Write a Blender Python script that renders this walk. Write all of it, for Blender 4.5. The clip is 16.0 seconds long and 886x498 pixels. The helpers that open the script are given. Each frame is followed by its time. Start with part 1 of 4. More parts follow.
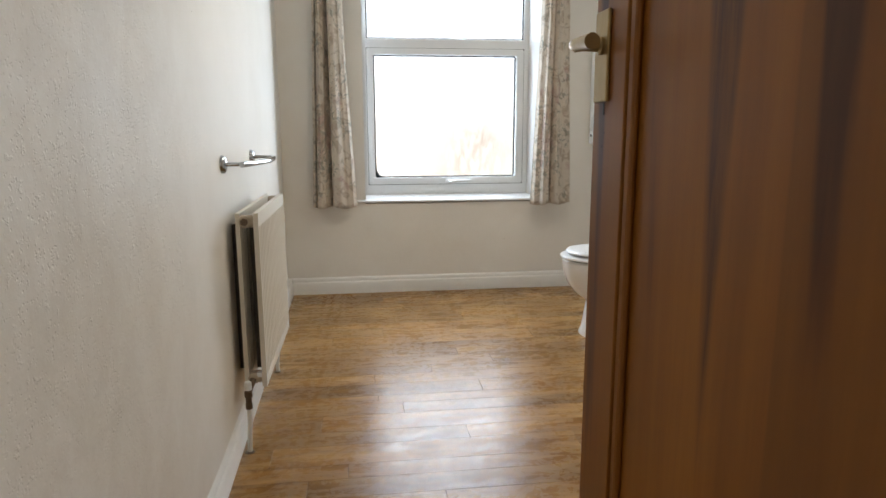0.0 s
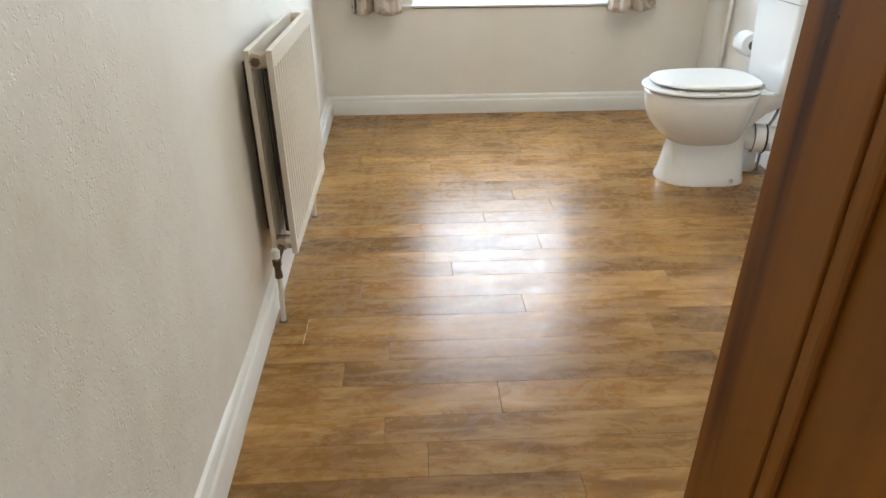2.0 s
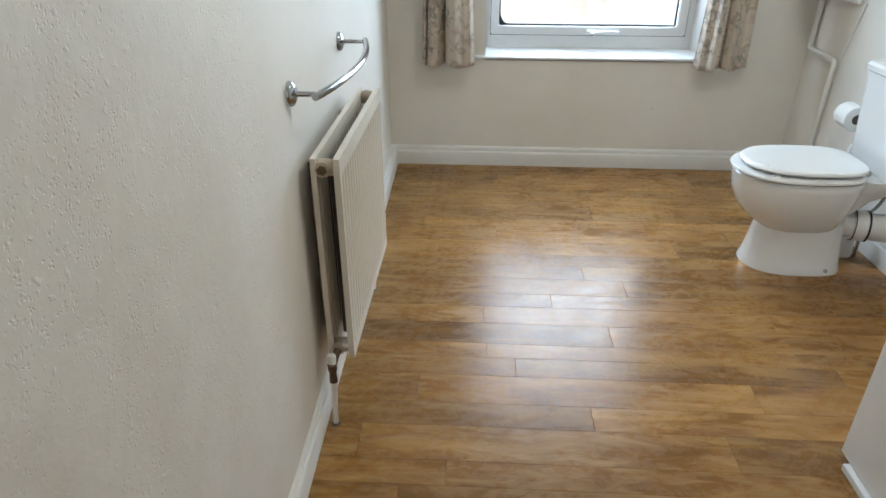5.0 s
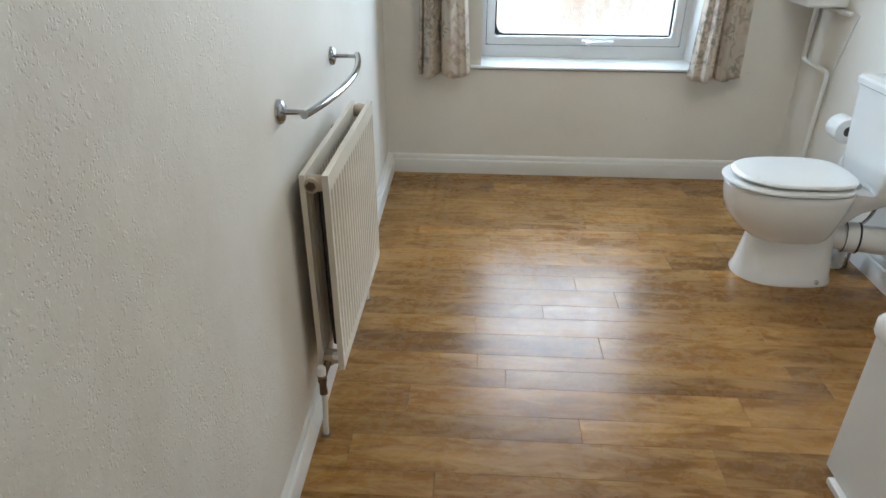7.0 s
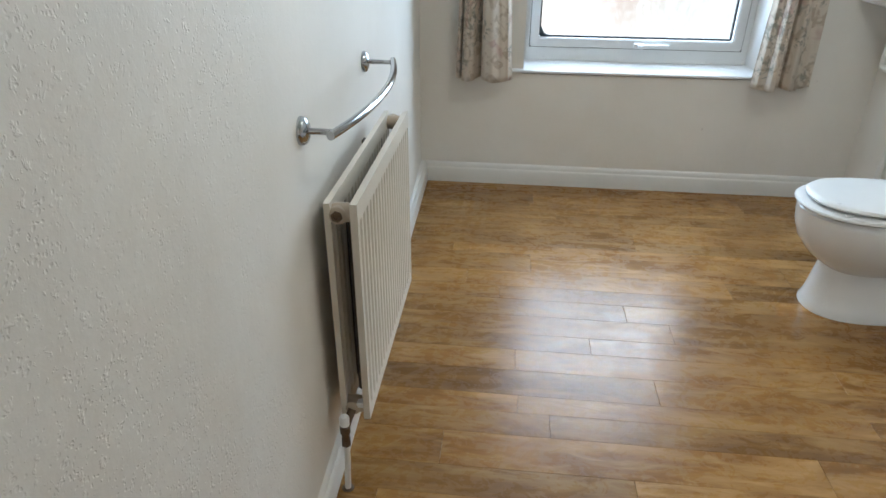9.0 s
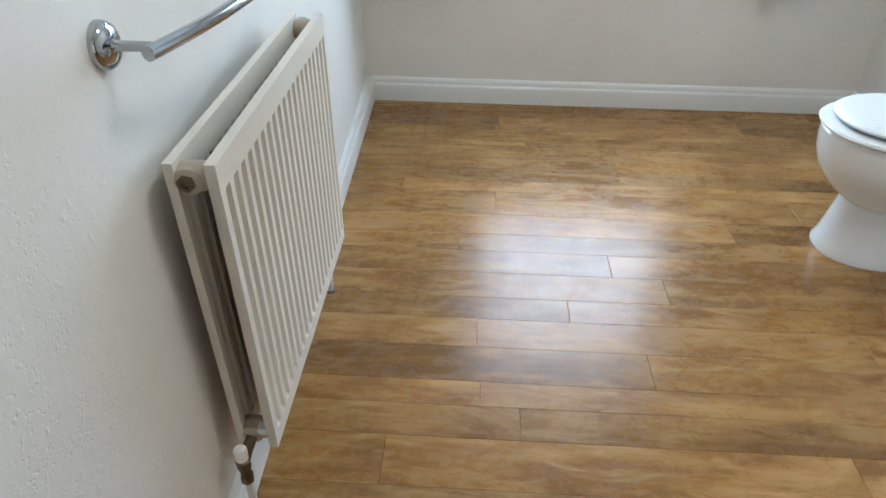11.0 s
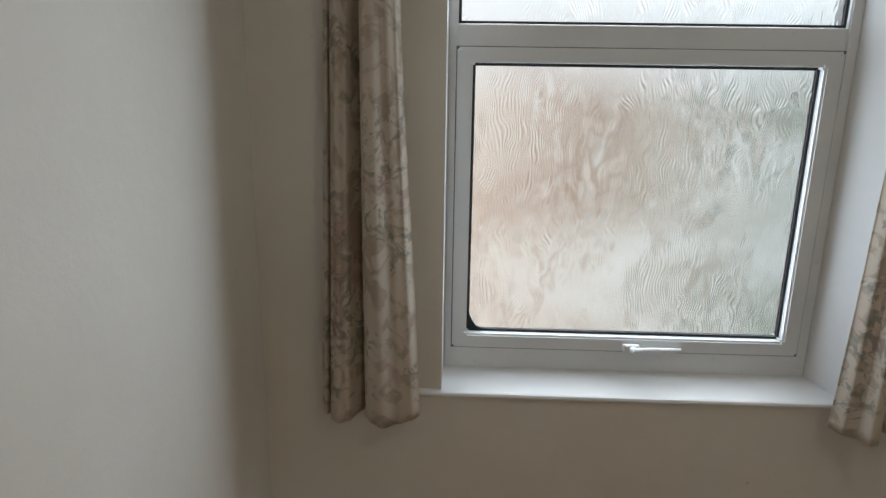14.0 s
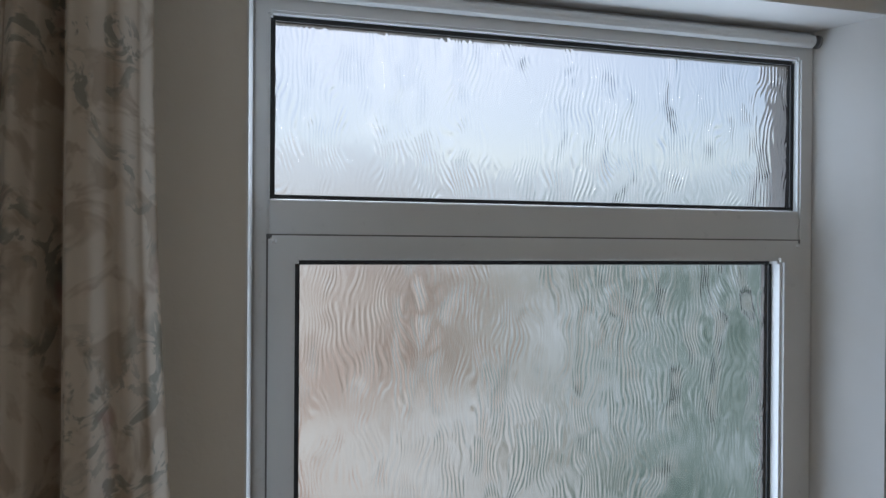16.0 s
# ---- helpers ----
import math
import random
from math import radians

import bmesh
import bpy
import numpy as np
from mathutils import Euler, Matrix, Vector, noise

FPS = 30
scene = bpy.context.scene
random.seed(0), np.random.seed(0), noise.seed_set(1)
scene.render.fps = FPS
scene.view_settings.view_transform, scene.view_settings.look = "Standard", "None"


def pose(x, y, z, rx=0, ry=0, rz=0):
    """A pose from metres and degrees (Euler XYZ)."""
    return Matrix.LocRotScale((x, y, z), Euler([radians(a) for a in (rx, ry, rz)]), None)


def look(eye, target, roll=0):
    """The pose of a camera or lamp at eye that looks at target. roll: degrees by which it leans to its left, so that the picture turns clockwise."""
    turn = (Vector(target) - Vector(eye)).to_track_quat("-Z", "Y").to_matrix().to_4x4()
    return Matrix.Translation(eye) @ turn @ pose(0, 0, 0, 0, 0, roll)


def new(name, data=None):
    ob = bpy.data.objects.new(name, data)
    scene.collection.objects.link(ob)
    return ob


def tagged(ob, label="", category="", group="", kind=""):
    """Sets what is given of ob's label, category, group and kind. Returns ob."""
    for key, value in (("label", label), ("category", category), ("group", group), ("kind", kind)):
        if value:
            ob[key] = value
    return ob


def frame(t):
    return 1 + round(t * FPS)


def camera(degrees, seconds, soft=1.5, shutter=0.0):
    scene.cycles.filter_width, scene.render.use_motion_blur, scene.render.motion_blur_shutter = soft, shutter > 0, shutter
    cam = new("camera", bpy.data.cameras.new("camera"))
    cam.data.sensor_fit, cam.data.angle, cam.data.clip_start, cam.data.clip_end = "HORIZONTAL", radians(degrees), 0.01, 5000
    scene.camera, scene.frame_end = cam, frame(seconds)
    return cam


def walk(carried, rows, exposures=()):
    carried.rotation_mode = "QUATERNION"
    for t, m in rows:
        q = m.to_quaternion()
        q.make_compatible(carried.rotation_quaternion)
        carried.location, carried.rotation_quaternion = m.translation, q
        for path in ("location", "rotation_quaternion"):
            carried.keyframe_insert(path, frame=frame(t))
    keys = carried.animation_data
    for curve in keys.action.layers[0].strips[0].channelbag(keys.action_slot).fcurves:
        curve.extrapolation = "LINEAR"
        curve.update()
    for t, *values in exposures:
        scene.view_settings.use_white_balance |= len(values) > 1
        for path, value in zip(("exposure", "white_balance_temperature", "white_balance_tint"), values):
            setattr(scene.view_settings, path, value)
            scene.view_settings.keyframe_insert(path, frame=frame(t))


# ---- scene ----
cam = camera(69.2, 16.0)
PATH = [
    (0, (0.47, -0.802, 1.064), (0.715, 1.149, 0.702), -0.2),
    (0.5, (0.468, -0.714, 1.033), (0.678, 1.179, 0.423), -0.6),
    (1, (0.466, -0.608, 1.001), (0.633, 1.177, 0.115), -0.5),
    (1.5, (0.481, -0.484, 1.026), (0.61, 1.266, 0.067), -0.5),
    (2, (0.498, -0.382, 1.144), (0.57, 1.37, 0.183), -0.4),
    (2.5, (0.505, -0.37, 1.219), (0.488, 1.388, 0.265), -0.3),
    (3, (0.502, -0.351, 1.243), (0.42, 1.405, 0.29), -0.2),
    (3.5, (0.484, -0.28, 1.262), (0.387, 1.475, 0.308), -0.1),
    (4, (0.461, -0.192, 1.288), (0.365, 1.565, 0.335), -0.0),
    (6.5, (0.478, -0.105, 1.389), (0.379, 1.654, 0.444), 0.2),
    (7, (0.498, -0.125, 1.381), (0.395, 1.636, 0.438), 0.2),
    (7.5, (0.524, -0.157, 1.364), (0.392, 1.6, 0.419), 0.3),
    (8, (0.503, -0.14, 1.361), (0.329, 1.612, 0.411), 0.4),
    (8.5, (0.454, -0.041, 1.364), (0.257, 1.708, 0.414), 0.4),
    (8.7, (0.441, 0.025, 1.369), (0.247, 1.775, 0.419), 0.4),
    (10.8, (0.472, 0.528, 1.21), (0.378, 2.162, 0.061), 0.4),
    (11, (0.471, 0.579, 1.216), (0.392, 2.191, 0.036), 0.7),
    (11.5, (0.475, 0.67, 1.264), (0.407, 2.282, 0.082), 0.7),
    (12, (0.409, 0.819, 1.327), (0.36, 2.433, 0.147), 1.0),
    (12.5, (0.395, 0.982, 1.362), (0.3445, 2.635, 0.2385), 0.6),
    (13, (0.478, 1.222, 1.365), (0.440, 3.0, 0.450), 0.8),
    (13.5, (0.518, 1.43, 1.375), (0.493, 3.27, 0.593), 1.0),
    (13.8, (0.526, 1.617, 1.428), (0.488, 3.527, 0.829), 1.1),
    (14, (0.55, 1.69, 1.494), (0.484, 3.626, 0.994), 0.9),
    (14.5, (0.551, 1.922, 1.537), (0.575, 3.908, 1.302), 0.7),
    (15, (0.585, 2.124, 1.617), (0.673, 4.12, 1.528), 0.6),
    (15.5, (0.578, 2.264, 1.668), (0.803, 4.251, 1.667), 0.5),
    (16, (0.549, 2.435, 1.575), (1.021, 4.379, 1.568), 0.4),
]
EXPOSURES = [(0.0, 2.27, 6070, 8), (0.6, 2.47, 5870, 7), (1.2, 2.8, 5870, 6), (1.8, 2.8, 5870, 5), (2.5, 2.52, 5720, 4), (3.2, 2.44, 5570, 3), (8.5, 2.24, 5440, 3),
             (11.0, 2.54, 5140, 3), (12.3, 2.42, 5220, 4), (13.0, 1.89, 5520, 6), (13.7, 1.31, 6190, 8), (14.5, 0.63, 6290, 9), (15.5, 0.48, 5990, 9), (16.0, 0.45, 5790, 9)]
walk(cam, [(t, look(eye, target, roll)) for t, eye, target, roll in PATH], EXPOSURES)

# ---- world and light ----
world = bpy.data.worlds.new("sky")
scene.world = world
world.use_nodes = True
wn = world.node_tree.nodes
sky = wn.new("ShaderNodeTexSky")
sky.sky_type, sky.sun_disc = "NISHITA", False
sky.sun_elevation, sky.sun_rotation = radians(47), radians(10.5)
sky.air_density, sky.dust_density = 1.0, 2.5
world.node_tree.links.new(sky.outputs[0], wn["Background"].inputs[0])
wn["Background"].inputs[1].default_value = 0.07
sun_data = bpy.data.lights.new("sun", "SUN")
sun_data.energy, sun_data.angle, sun_data.color = 0.35, radians(40), (0.90, 0.95, 1.0)
sun = new("sun", sun_data)
sun.matrix_world = look((1.8, 9.7, 10.6), (0, 0, 0))
# daylight scattered into the room by the frosted panes, standing in the window's opening
pane_day = bpy.data.lights.new("window_daylight", "AREA")
pane_day.shape, pane_day.size, pane_day.size_y = "RECTANGLE", 1.03, 1.20
pane_day.energy, pane_day.color = 5.8, (0.80, 0.90, 1.0)
pane_ob = new("window_daylight", pane_day)
pane_ob.matrix_world = look((1.040, 3.553, 1.358), (1.040, 1.0, 1.358))
# warm fill lamp added behind the walk, in the unseen landing's wall opening
fill = bpy.data.lights.new("landing_fill", "AREA")
fill.shape, fill.size, fill.size_y = "RECTANGLE", 1.2, 1.4
fill.energy, fill.color = 3.4, (1.0, 0.88, 0.72)
fill_ob = new("landing_fill", fill)
fill_ob.matrix_world = look((1.69, -1.6, 1.4), (0.0, -1.6, 1.4))


# ---- helpers of this scene ----
ORIGIN = {}


def thing(name, at, label, category, group="", kind=""):
    ob = new(name)
    ob.location = at
    ob.empty_display_size = 0.05
    ORIGIN[ob] = Vector(at)
    return tagged(ob, label, category, group, kind)


def link_mesh(name, bm, material, parent=None, label="", smooth=False, origin=None):
    """Links a bmesh, built in world metres, as one object, under a thing or under a part."""
    at = ORIGIN[parent] if parent is not None else Vector(origin or (0, 0, 0))
    bmesh.ops.translate(bm, verts=bm.verts, vec=-at)
    bmesh.ops.recalc_face_normals(bm, faces=bm.faces)
    me = bpy.data.meshes.new(name)
    bm.to_mesh(me)
    bm.free()
    me.materials.append(material)
    if smooth:
        for p in me.polygons:
            p.use_smooth = True
        me.set_sharp_from_angle(angle=radians(38))
    ob = new(name, me)
    ORIGIN[ob] = at
    if parent is not None:
        ob.parent = parent
    else:
        ob.location = at
    if label:
        tagged(ob, label)
    return ob


part = link_mesh


def setting(name, bm, material, label, category, smooth=False):
    return tagged(link_mesh(name, bm, material, smooth=smooth), label, category, kind="structure")


def box_in(bm, x0, x1, y0, y1, z0, z1, bevel=0.0, segments=2):
    r = bmesh.ops.create_cube(bm, size=1, matrix=Matrix.Translation(((x0 + x1) / 2, (y0 + y1) / 2, (z0 + z1) / 2)) @ Matrix.Diagonal((x1 - x0, y1 - y0, z1 - z0, 1)))
    if bevel:
        edges = {e for v in r["verts"] for e in v.link_edges}
        bmesh.ops.bevel(bm, geom=list(edges), offset=bevel, segments=segments, affect="EDGES", profile=0.5)
    return bm


def box(x0, x1, y0, y1, z0, z1, bevel=0.0, segments=2):
    return box_in(bmesh.new(), x0, x1, y0, y1, z0, z1, bevel, segments)


def loft_in(bm, rings, cap0=True, cap1=True):
    rows = [[bm.verts.new(p) for p in ring] for ring in rings]
    n = len(rows[0])
    for a, b in zip(rows, rows[1:]):
        for i in range(n):
            bm.faces.new((a[i], a[(i + 1) % n], b[(i + 1) % n], b[i]))
    if cap0:
        bm.faces.new(rows[0])
    if cap1:
        bm.faces.new(rows[-1])
    return bm


def loft(rings, cap0=True, cap1=True):
    return loft_in(bmesh.new(), rings, cap0, cap1)


def tube_in(bm, path, radius, n=14):
    """A round bar along a line of places; radius is one number or one for each place."""
    path = [Vector(p) for p in path]
    radii = radius if isinstance(radius, (list, tuple)) else [radius] * len(path)
    rings, side = [], None
    for i, p in enumerate(path):
        d = (path[min(i + 1, len(path) - 1)] - path[max(i - 1, 0)]).normalized()
        if side is None:
            side = d.orthogonal().normalized()
        side = (side - d * side.dot(d)).normalized()
        up = d.cross(side)
        rings.append([p + radii[i] * (math.cos(a) * side + math.sin(a) * up) for a in (2 * math.pi * k / n for k in range(n))])
    return loft_in(bm, rings)


def tube(path, radius, n=14):
    return tube_in(bmesh.new(), path, radius, n)


def turned(axis_at, axis, profile, n=24):
    """A turned shape: profile rows of (distance along the axis, radius)."""
    a = Vector(axis).normalized()
    side = a.orthogonal().normalized()
    up = a.cross(side)
    rings = [[Vector(axis_at) + a * d + max(r, 2e-4) * (math.cos(w) * side + math.sin(w) * up) for w in (2 * math.pi * k / n for k in range(n))] for d, r in profile]
    return loft(rings)


def bent(points, r=0.03, steps=6):
    """A line of places with its corners rounded."""
    pts = [Vector(p) for p in points]
    out = [pts[0]]
    for a, b, c in zip(pts, pts[1:], pts[2:]):
        u, w = (a - b).normalized(), (c - b).normalized()
        k = min(r, (a - b).length / 2.1, (c - b).length / 2.1)
        for i in range(steps + 1):
            t = i / steps
            out.append((b + u * k) * (1 - t) ** 2 + b * 2 * t * (1 - t) + (b + w * k) * t ** 2)
    return out + [pts[-1]]


def extruded(profile, a, b, out):
    """A moulding from a to b (on the floor plan), profile rows of (out from the wall, height)."""
    a, b, out = Vector((*a, 0)), Vector((*b, 0)), Vector((*out, 0)).normalized()
    return [[p + out * o + Vector((0, 0, z)) for o, z in profile] for p in (a, b)]


# ---- materials ----
def shader(name, rough=0.5, metal=0.0, **kw):
    m = bpy.data.materials.new(name)
    m.use_nodes = True
    b = m.node_tree.nodes["Principled BSDF"]
    b.inputs["Roughness"].default_value, b.inputs["Metallic"].default_value = rough, metal
    for key, v in kw.items():
        b.inputs[key.replace("_", " ")].default_value = v
    return m, m.node_tree.nodes, m.node_tree.links, b


def coords(n, l, scale=(1, 1, 1), random_shift=False, turn=(0, 0, 0)):
    tc, mp = n.new("ShaderNodeTexCoord"), n.new("ShaderNodeMapping")
    mp.inputs["Scale"].default_value = scale
    mp.inputs["Rotation"].default_value = turn
    src = tc.outputs["Object"]
    if random_shift:
        oi, vm, ad = n.new("ShaderNodeObjectInfo"), n.new("ShaderNodeVectorMath"), n.new("ShaderNodeVectorMath")
        vm.operation, ad.operation = "SCALE", "ADD"
        vm.inputs[0].default_value = (37.0, 53.0, 19.0)
        l.new(oi.outputs["Random"], vm.inputs["Scale"])
        l.new(src, ad.inputs[0])
        l.new(vm.outputs[0], ad.inputs[1])
        src = ad.outputs[0]
    l.new(src, mp.inputs["Vector"])
    return mp.outputs[0]


def noise_tex(n, l, vec, scale, detail=4, rough=0.55, distort=0.0):
    t = n.new("ShaderNodeTexNoise")
    t.inputs["Scale"].default_value, t.inputs["Detail"].default_value = scale, detail
    t.inputs["Roughness"].default_value, t.inputs["Distortion"].default_value = rough, distort
    l.new(vec, t.inputs["Vector"])
    return t.outputs["Fac"]


def ramp(n, l, fac, stops):
    r = n.new("ShaderNodeValToRGB")
    while len(r.color_ramp.elements) < len(stops):
        r.color_ramp.elements.new(0.5)
    for e, (p, c) in zip(r.color_ramp.elements, stops):
        e.position = p
        e.color = (*c, 1) if len(c) == 3 else c
    l.new(fac, r.inputs[0])
    return r.outputs[0]


def mix(n, l, fac, a, b, mode="MIX"):
    m = n.new("ShaderNodeMix")
    m.data_type, m.blend_type = "RGBA", mode
    for sock, v in ((m.inputs[0], fac), (m.inputs[6], a), (m.inputs[7], b)):
        if isinstance(v, (int, float)):
            sock.default_value = v
        elif isinstance(v, tuple):
            sock.default_value = (*v, 1)
        else:
            l.new(v, sock)
    return m.outputs[2]


def bump(n, l, b, height, strength, distance, after=None):
    u = n.new("ShaderNodeBump")
    u.inputs["Strength"].default_value, u.inputs["Distance"].default_value = strength, distance
    l.new(height, u.inputs["Height"])
    if after is not None:
        l.new(after, u.inputs["Normal"])
    l.new(u.outputs[0], b.inputs["Normal"])
    return u.outputs[0]


def span(n, l, fac, lo, hi, a=0.0, b=1.0):
    m = n.new("ShaderNodeMapRange")
    if a > b:
        lo, hi, a, b = hi, lo, b, a
    for i, v in enumerate((lo, hi, a, b)):
        m.inputs[1 + i].default_value = v
    l.new(fac, m.inputs[0])
    return m.outputs[0]


def painted(name, colour, rough=0.5, grime=0.08, fine=60.0, depth=0.0006, lumps=0.0, pits=False):
    m, n, l, b = shader(name, rough)
    v = coords(n, l)
    big = noise_tex(n, l, v, 1.7, 5, 0.6)
    small = noise_tex(n, l, v, fine, 3)
    dark = tuple(c * (1 - 2.2 * grime) * k for c, k in zip(colour, (1.0, 0.985, 0.955)))
    col = mix(n, l, span(n, l, big, 0.35, 0.68), dark, colour)
    col = mix(n, l, span(n, l, small, 0.3, 0.7, 0.0, 0.35), col, tuple(c * (1 - grime) for c in colour))
    height = small
    nrm = bump(n, l, b, height, 0.5, depth)
    if lumps:
        nrm = bump(n, l, b, noise_tex(n, l, v, 9.0, 6, 0.7), 0.6, lumps, nrm)
    if pits:
        where = n.new("ShaderNodeSeparateXYZ")
        l.new(v, where.inputs[0])
        rough_part = n.new("ShaderNodeMath")
        rough_part.operation = "MULTIPLY"
        l.new(span(n, l, noise_tex(n, l, v, 3.2, 4, 0.65), 0.38, 0.56, 0.15, 1.0), rough_part.inputs[0])
        l.new(span(n, l, where.outputs[1], 0.85, 1.35, 1.0, 0.12), rough_part.inputs[1])
        keep = rough_part.outputs[0]
        # brown water streaks and grime on the old plaster by the door
        tall = n.new("ShaderNodeMapping")
        tall.inputs["Scale"].default_value = (1.0, 1.0, 0.8)
        l.new(v, tall.inputs[0])
        grimy = n.new("ShaderNodeMath")
        grimy.operation = "MULTIPLY"
        l.new(span(n, l, noise_tex(n, l, tall.outputs[0], 6.0, 6, 0.72, 0.4), 0.40, 0.68, 0.05, 0.5), grimy.inputs[0])
        l.new(span(n, l, where.outputs[1], 0.2, 1.25, 1.0, 0.0), grimy.inputs[1])
        col = mix(n, l, grimy.outputs[0], col, (0.56, 0.49, 0.40))
        vo = n.new("ShaderNodeTexVoronoi")
        vo.inputs["Scale"].default_value = 135
        l.new(mix(n, l, 0.02, v, noise_tex(n, l, v, 40.0, 2), "ADD"), vo.inputs["Vector"])
        chosen = span(n, l, noise_tex(n, l, v, 38.0, 2), 0.46, 0.56)
        cut = n.new("ShaderNodeMath")
        cut.operation = "MULTIPLY"
        l.new(span(n, l, vo.outputs["Distance"], 0.16, 0.38, 1.0, 0.0), cut.inputs[0])
        l.new(chosen, cut.inputs[1])
        fleck = cut.outputs[0]
        both = n.new("ShaderNodeMath")
        both.operation = "MULTIPLY"
        l.new(fleck, both.inputs[0])
        l.new(keep, both.inputs[1])
        nrm = bump(n, l, b, both.outputs[0], 0.45, -0.0020, nrm)
        # lumps of old filler and paint under the newest coat
        crumb = n.new("ShaderNodeMath")
        crumb.operation = "MULTIPLY"
        l.new(span(n, l, noise_tex(n, l, v, 70.0, 3, 0.6, 0.3), 0.60, 0.70), crumb.inputs[0])
        l.new(rough_part.outputs[0], crumb.inputs[1])
        bump(n, l, b, crumb.outputs[0], 0.45, 0.0016, nrm)
        rare = n.new("ShaderNodeTexVoronoi")
        rare.inputs["Scale"].default_value = 5.5
        l.new(mix(n, l, 0.03, v, noise_tex(n, l, v, 80.0, 2), "ADD"), rare.inputs["Vector"])
        speck = span(n, l, rare.outputs["Distance"], 0.012, 0.022, 0.7, 0.0)
        col = mix(n, l, speck, col, (0.30, 0.24, 0.18))
    l.new(col, b.inputs["Base Color"])
    l.new(span(n, l, big, 0.3, 0.7, rough - 0.06, rough + 0.06), b.inputs["Roughness"])
    return m


def plain(name, colour, rough, metal=0.0, wear=0.1, fine=40.0, coat=0.0):
    m, n, l, b = shader(name, rough, metal, Coat_Weight=coat, Coat_Roughness=0.08)
    v = coords(n, l)
    a = noise_tex(n, l, v, 5.0, 5, 0.6)
    f = noise_tex(n, l, v, fine, 3)
    l.new(mix(n, l, span(n, l, a, 0.3, 0.7), tuple(c * (1 - wear) for c in colour), colour), b.inputs["Base Color"])
    l.new(span(n, l, f, 0.3, 0.7, max(rough - 0.16 * rough, 0.03), rough + 0.16 * rough) if rough > 0.3 else span(n, l, a, 0.3, 0.7, rough - 0.01, rough + 0.01), b.inputs["Roughness"])
    if rough > 0.3:
        bump(n, l, b, f, 0.05, 0.0003)
    return m


def laminate():
    m, n, l, b = shader("oak_laminate", 0.3)
    v = coords(n, l, (1, 1, 1), True)
    st = n.new("ShaderNodeMapping")
    st.inputs["Scale"].default_value = (1.3, 5.0, 1.0)
    l.new(v, st.inputs[0])
    streak = noise_tex(n, l, st.outputs[0], 2.4, 5, 0.58, 0.6)
    st2 = n.new("ShaderNodeMapping")
    st2.inputs["Scale"].default_value = (3.0, 46.0, 1.0)
    l.new(v, st2.inputs[0])
    grain = noise_tex(n, l, st2.outputs[0], 3.0, 5, 0.65, 0.3)
    col = ramp(n, l, streak, [(0.28, (0.165, 0.080, 0.022)), (0.44, (0.228, 0.114, 0.030)), (0.57, (0.305, 0.162, 0.046)), (0.76, (0.42, 0.255, 0.092))])
    col = mix(n, l, span(n, l, grain, 0.46, 0.76, 0.0, 0.20), col, (0.165, 0.080, 0.022))
    st3 = n.new("ShaderNodeMapping")
    st3.inputs["Scale"].default_value = (1.3, 6.0, 1.0)
    l.new(v, st3.inputs[0])
    cloud = noise_tex(n, l, st3.outputs[0], 2.0, 5, 0.6, 0.3)
    col = mix(n, l, span(n, l, cloud, 0.53, 0.72, 0.0, 0.6), col, (0.46, 0.27, 0.092))
    col = mix(n, l, span(n, l, cloud, 0.28, 0.47, 0.16, 0.0), col, (0.160, 0.074, 0.020))
    st4 = n.new("ShaderNodeMapping")
    st4.inputs["Scale"].default_value = (2.3, 9.0, 1.0)
    l.new(v, st4.inputs[0])
    figure = noise_tex(n, l, st4.outputs[0], 2.2, 4, 0.55, 1.2)
    col = mix(n, l, span(n, l, figure, 0.54, 0.72, 0.0, 0.55), col, (0.47, 0.285, 0.108))
    col = mix(n, l, span(n, l, figure, 0.27, 0.45, 0.5, 0.0), col, (0.150, 0.070, 0.020))
    oi = n.new("ShaderNodeObjectInfo")
    tone = span(n, l, oi.outputs["Random"], 0.0, 1.0, 0.77, 1.20)
    hs = n.new("ShaderNodeHueSaturation")
    l.new(col, hs.inputs["Color"])
    l.new(tone, hs.inputs["Value"])
    l.new(hs.outputs[0], b.inputs["Base Color"])
    w = coords(n, l, (1, 1, 1))
    scuff = noise_tex(n, l, w, 16.0, 5, 0.7, 1.8)
    gloss = n.new("ShaderNodeMath")
    gloss.operation = "ADD"
    l.new(span(n, l, figure, 0.35, 0.65, 0.21, 0.33), gloss.inputs[0])
    l.new(span(n, l, scuff, 0.36, 0.64, -0.06, 0.10), gloss.inputs[1])
    l.new(gloss.outputs[0], b.inputs["Roughness"])
    b.inputs["Specular IOR Level"].default_value = 0.26
    nr = bump(n, l, b, grain, 0.12, 0.0006)
    bump(n, l, b, noise_tex(n, l, v, 5.0, 2), 0.2, 0.002, nr)
    return m


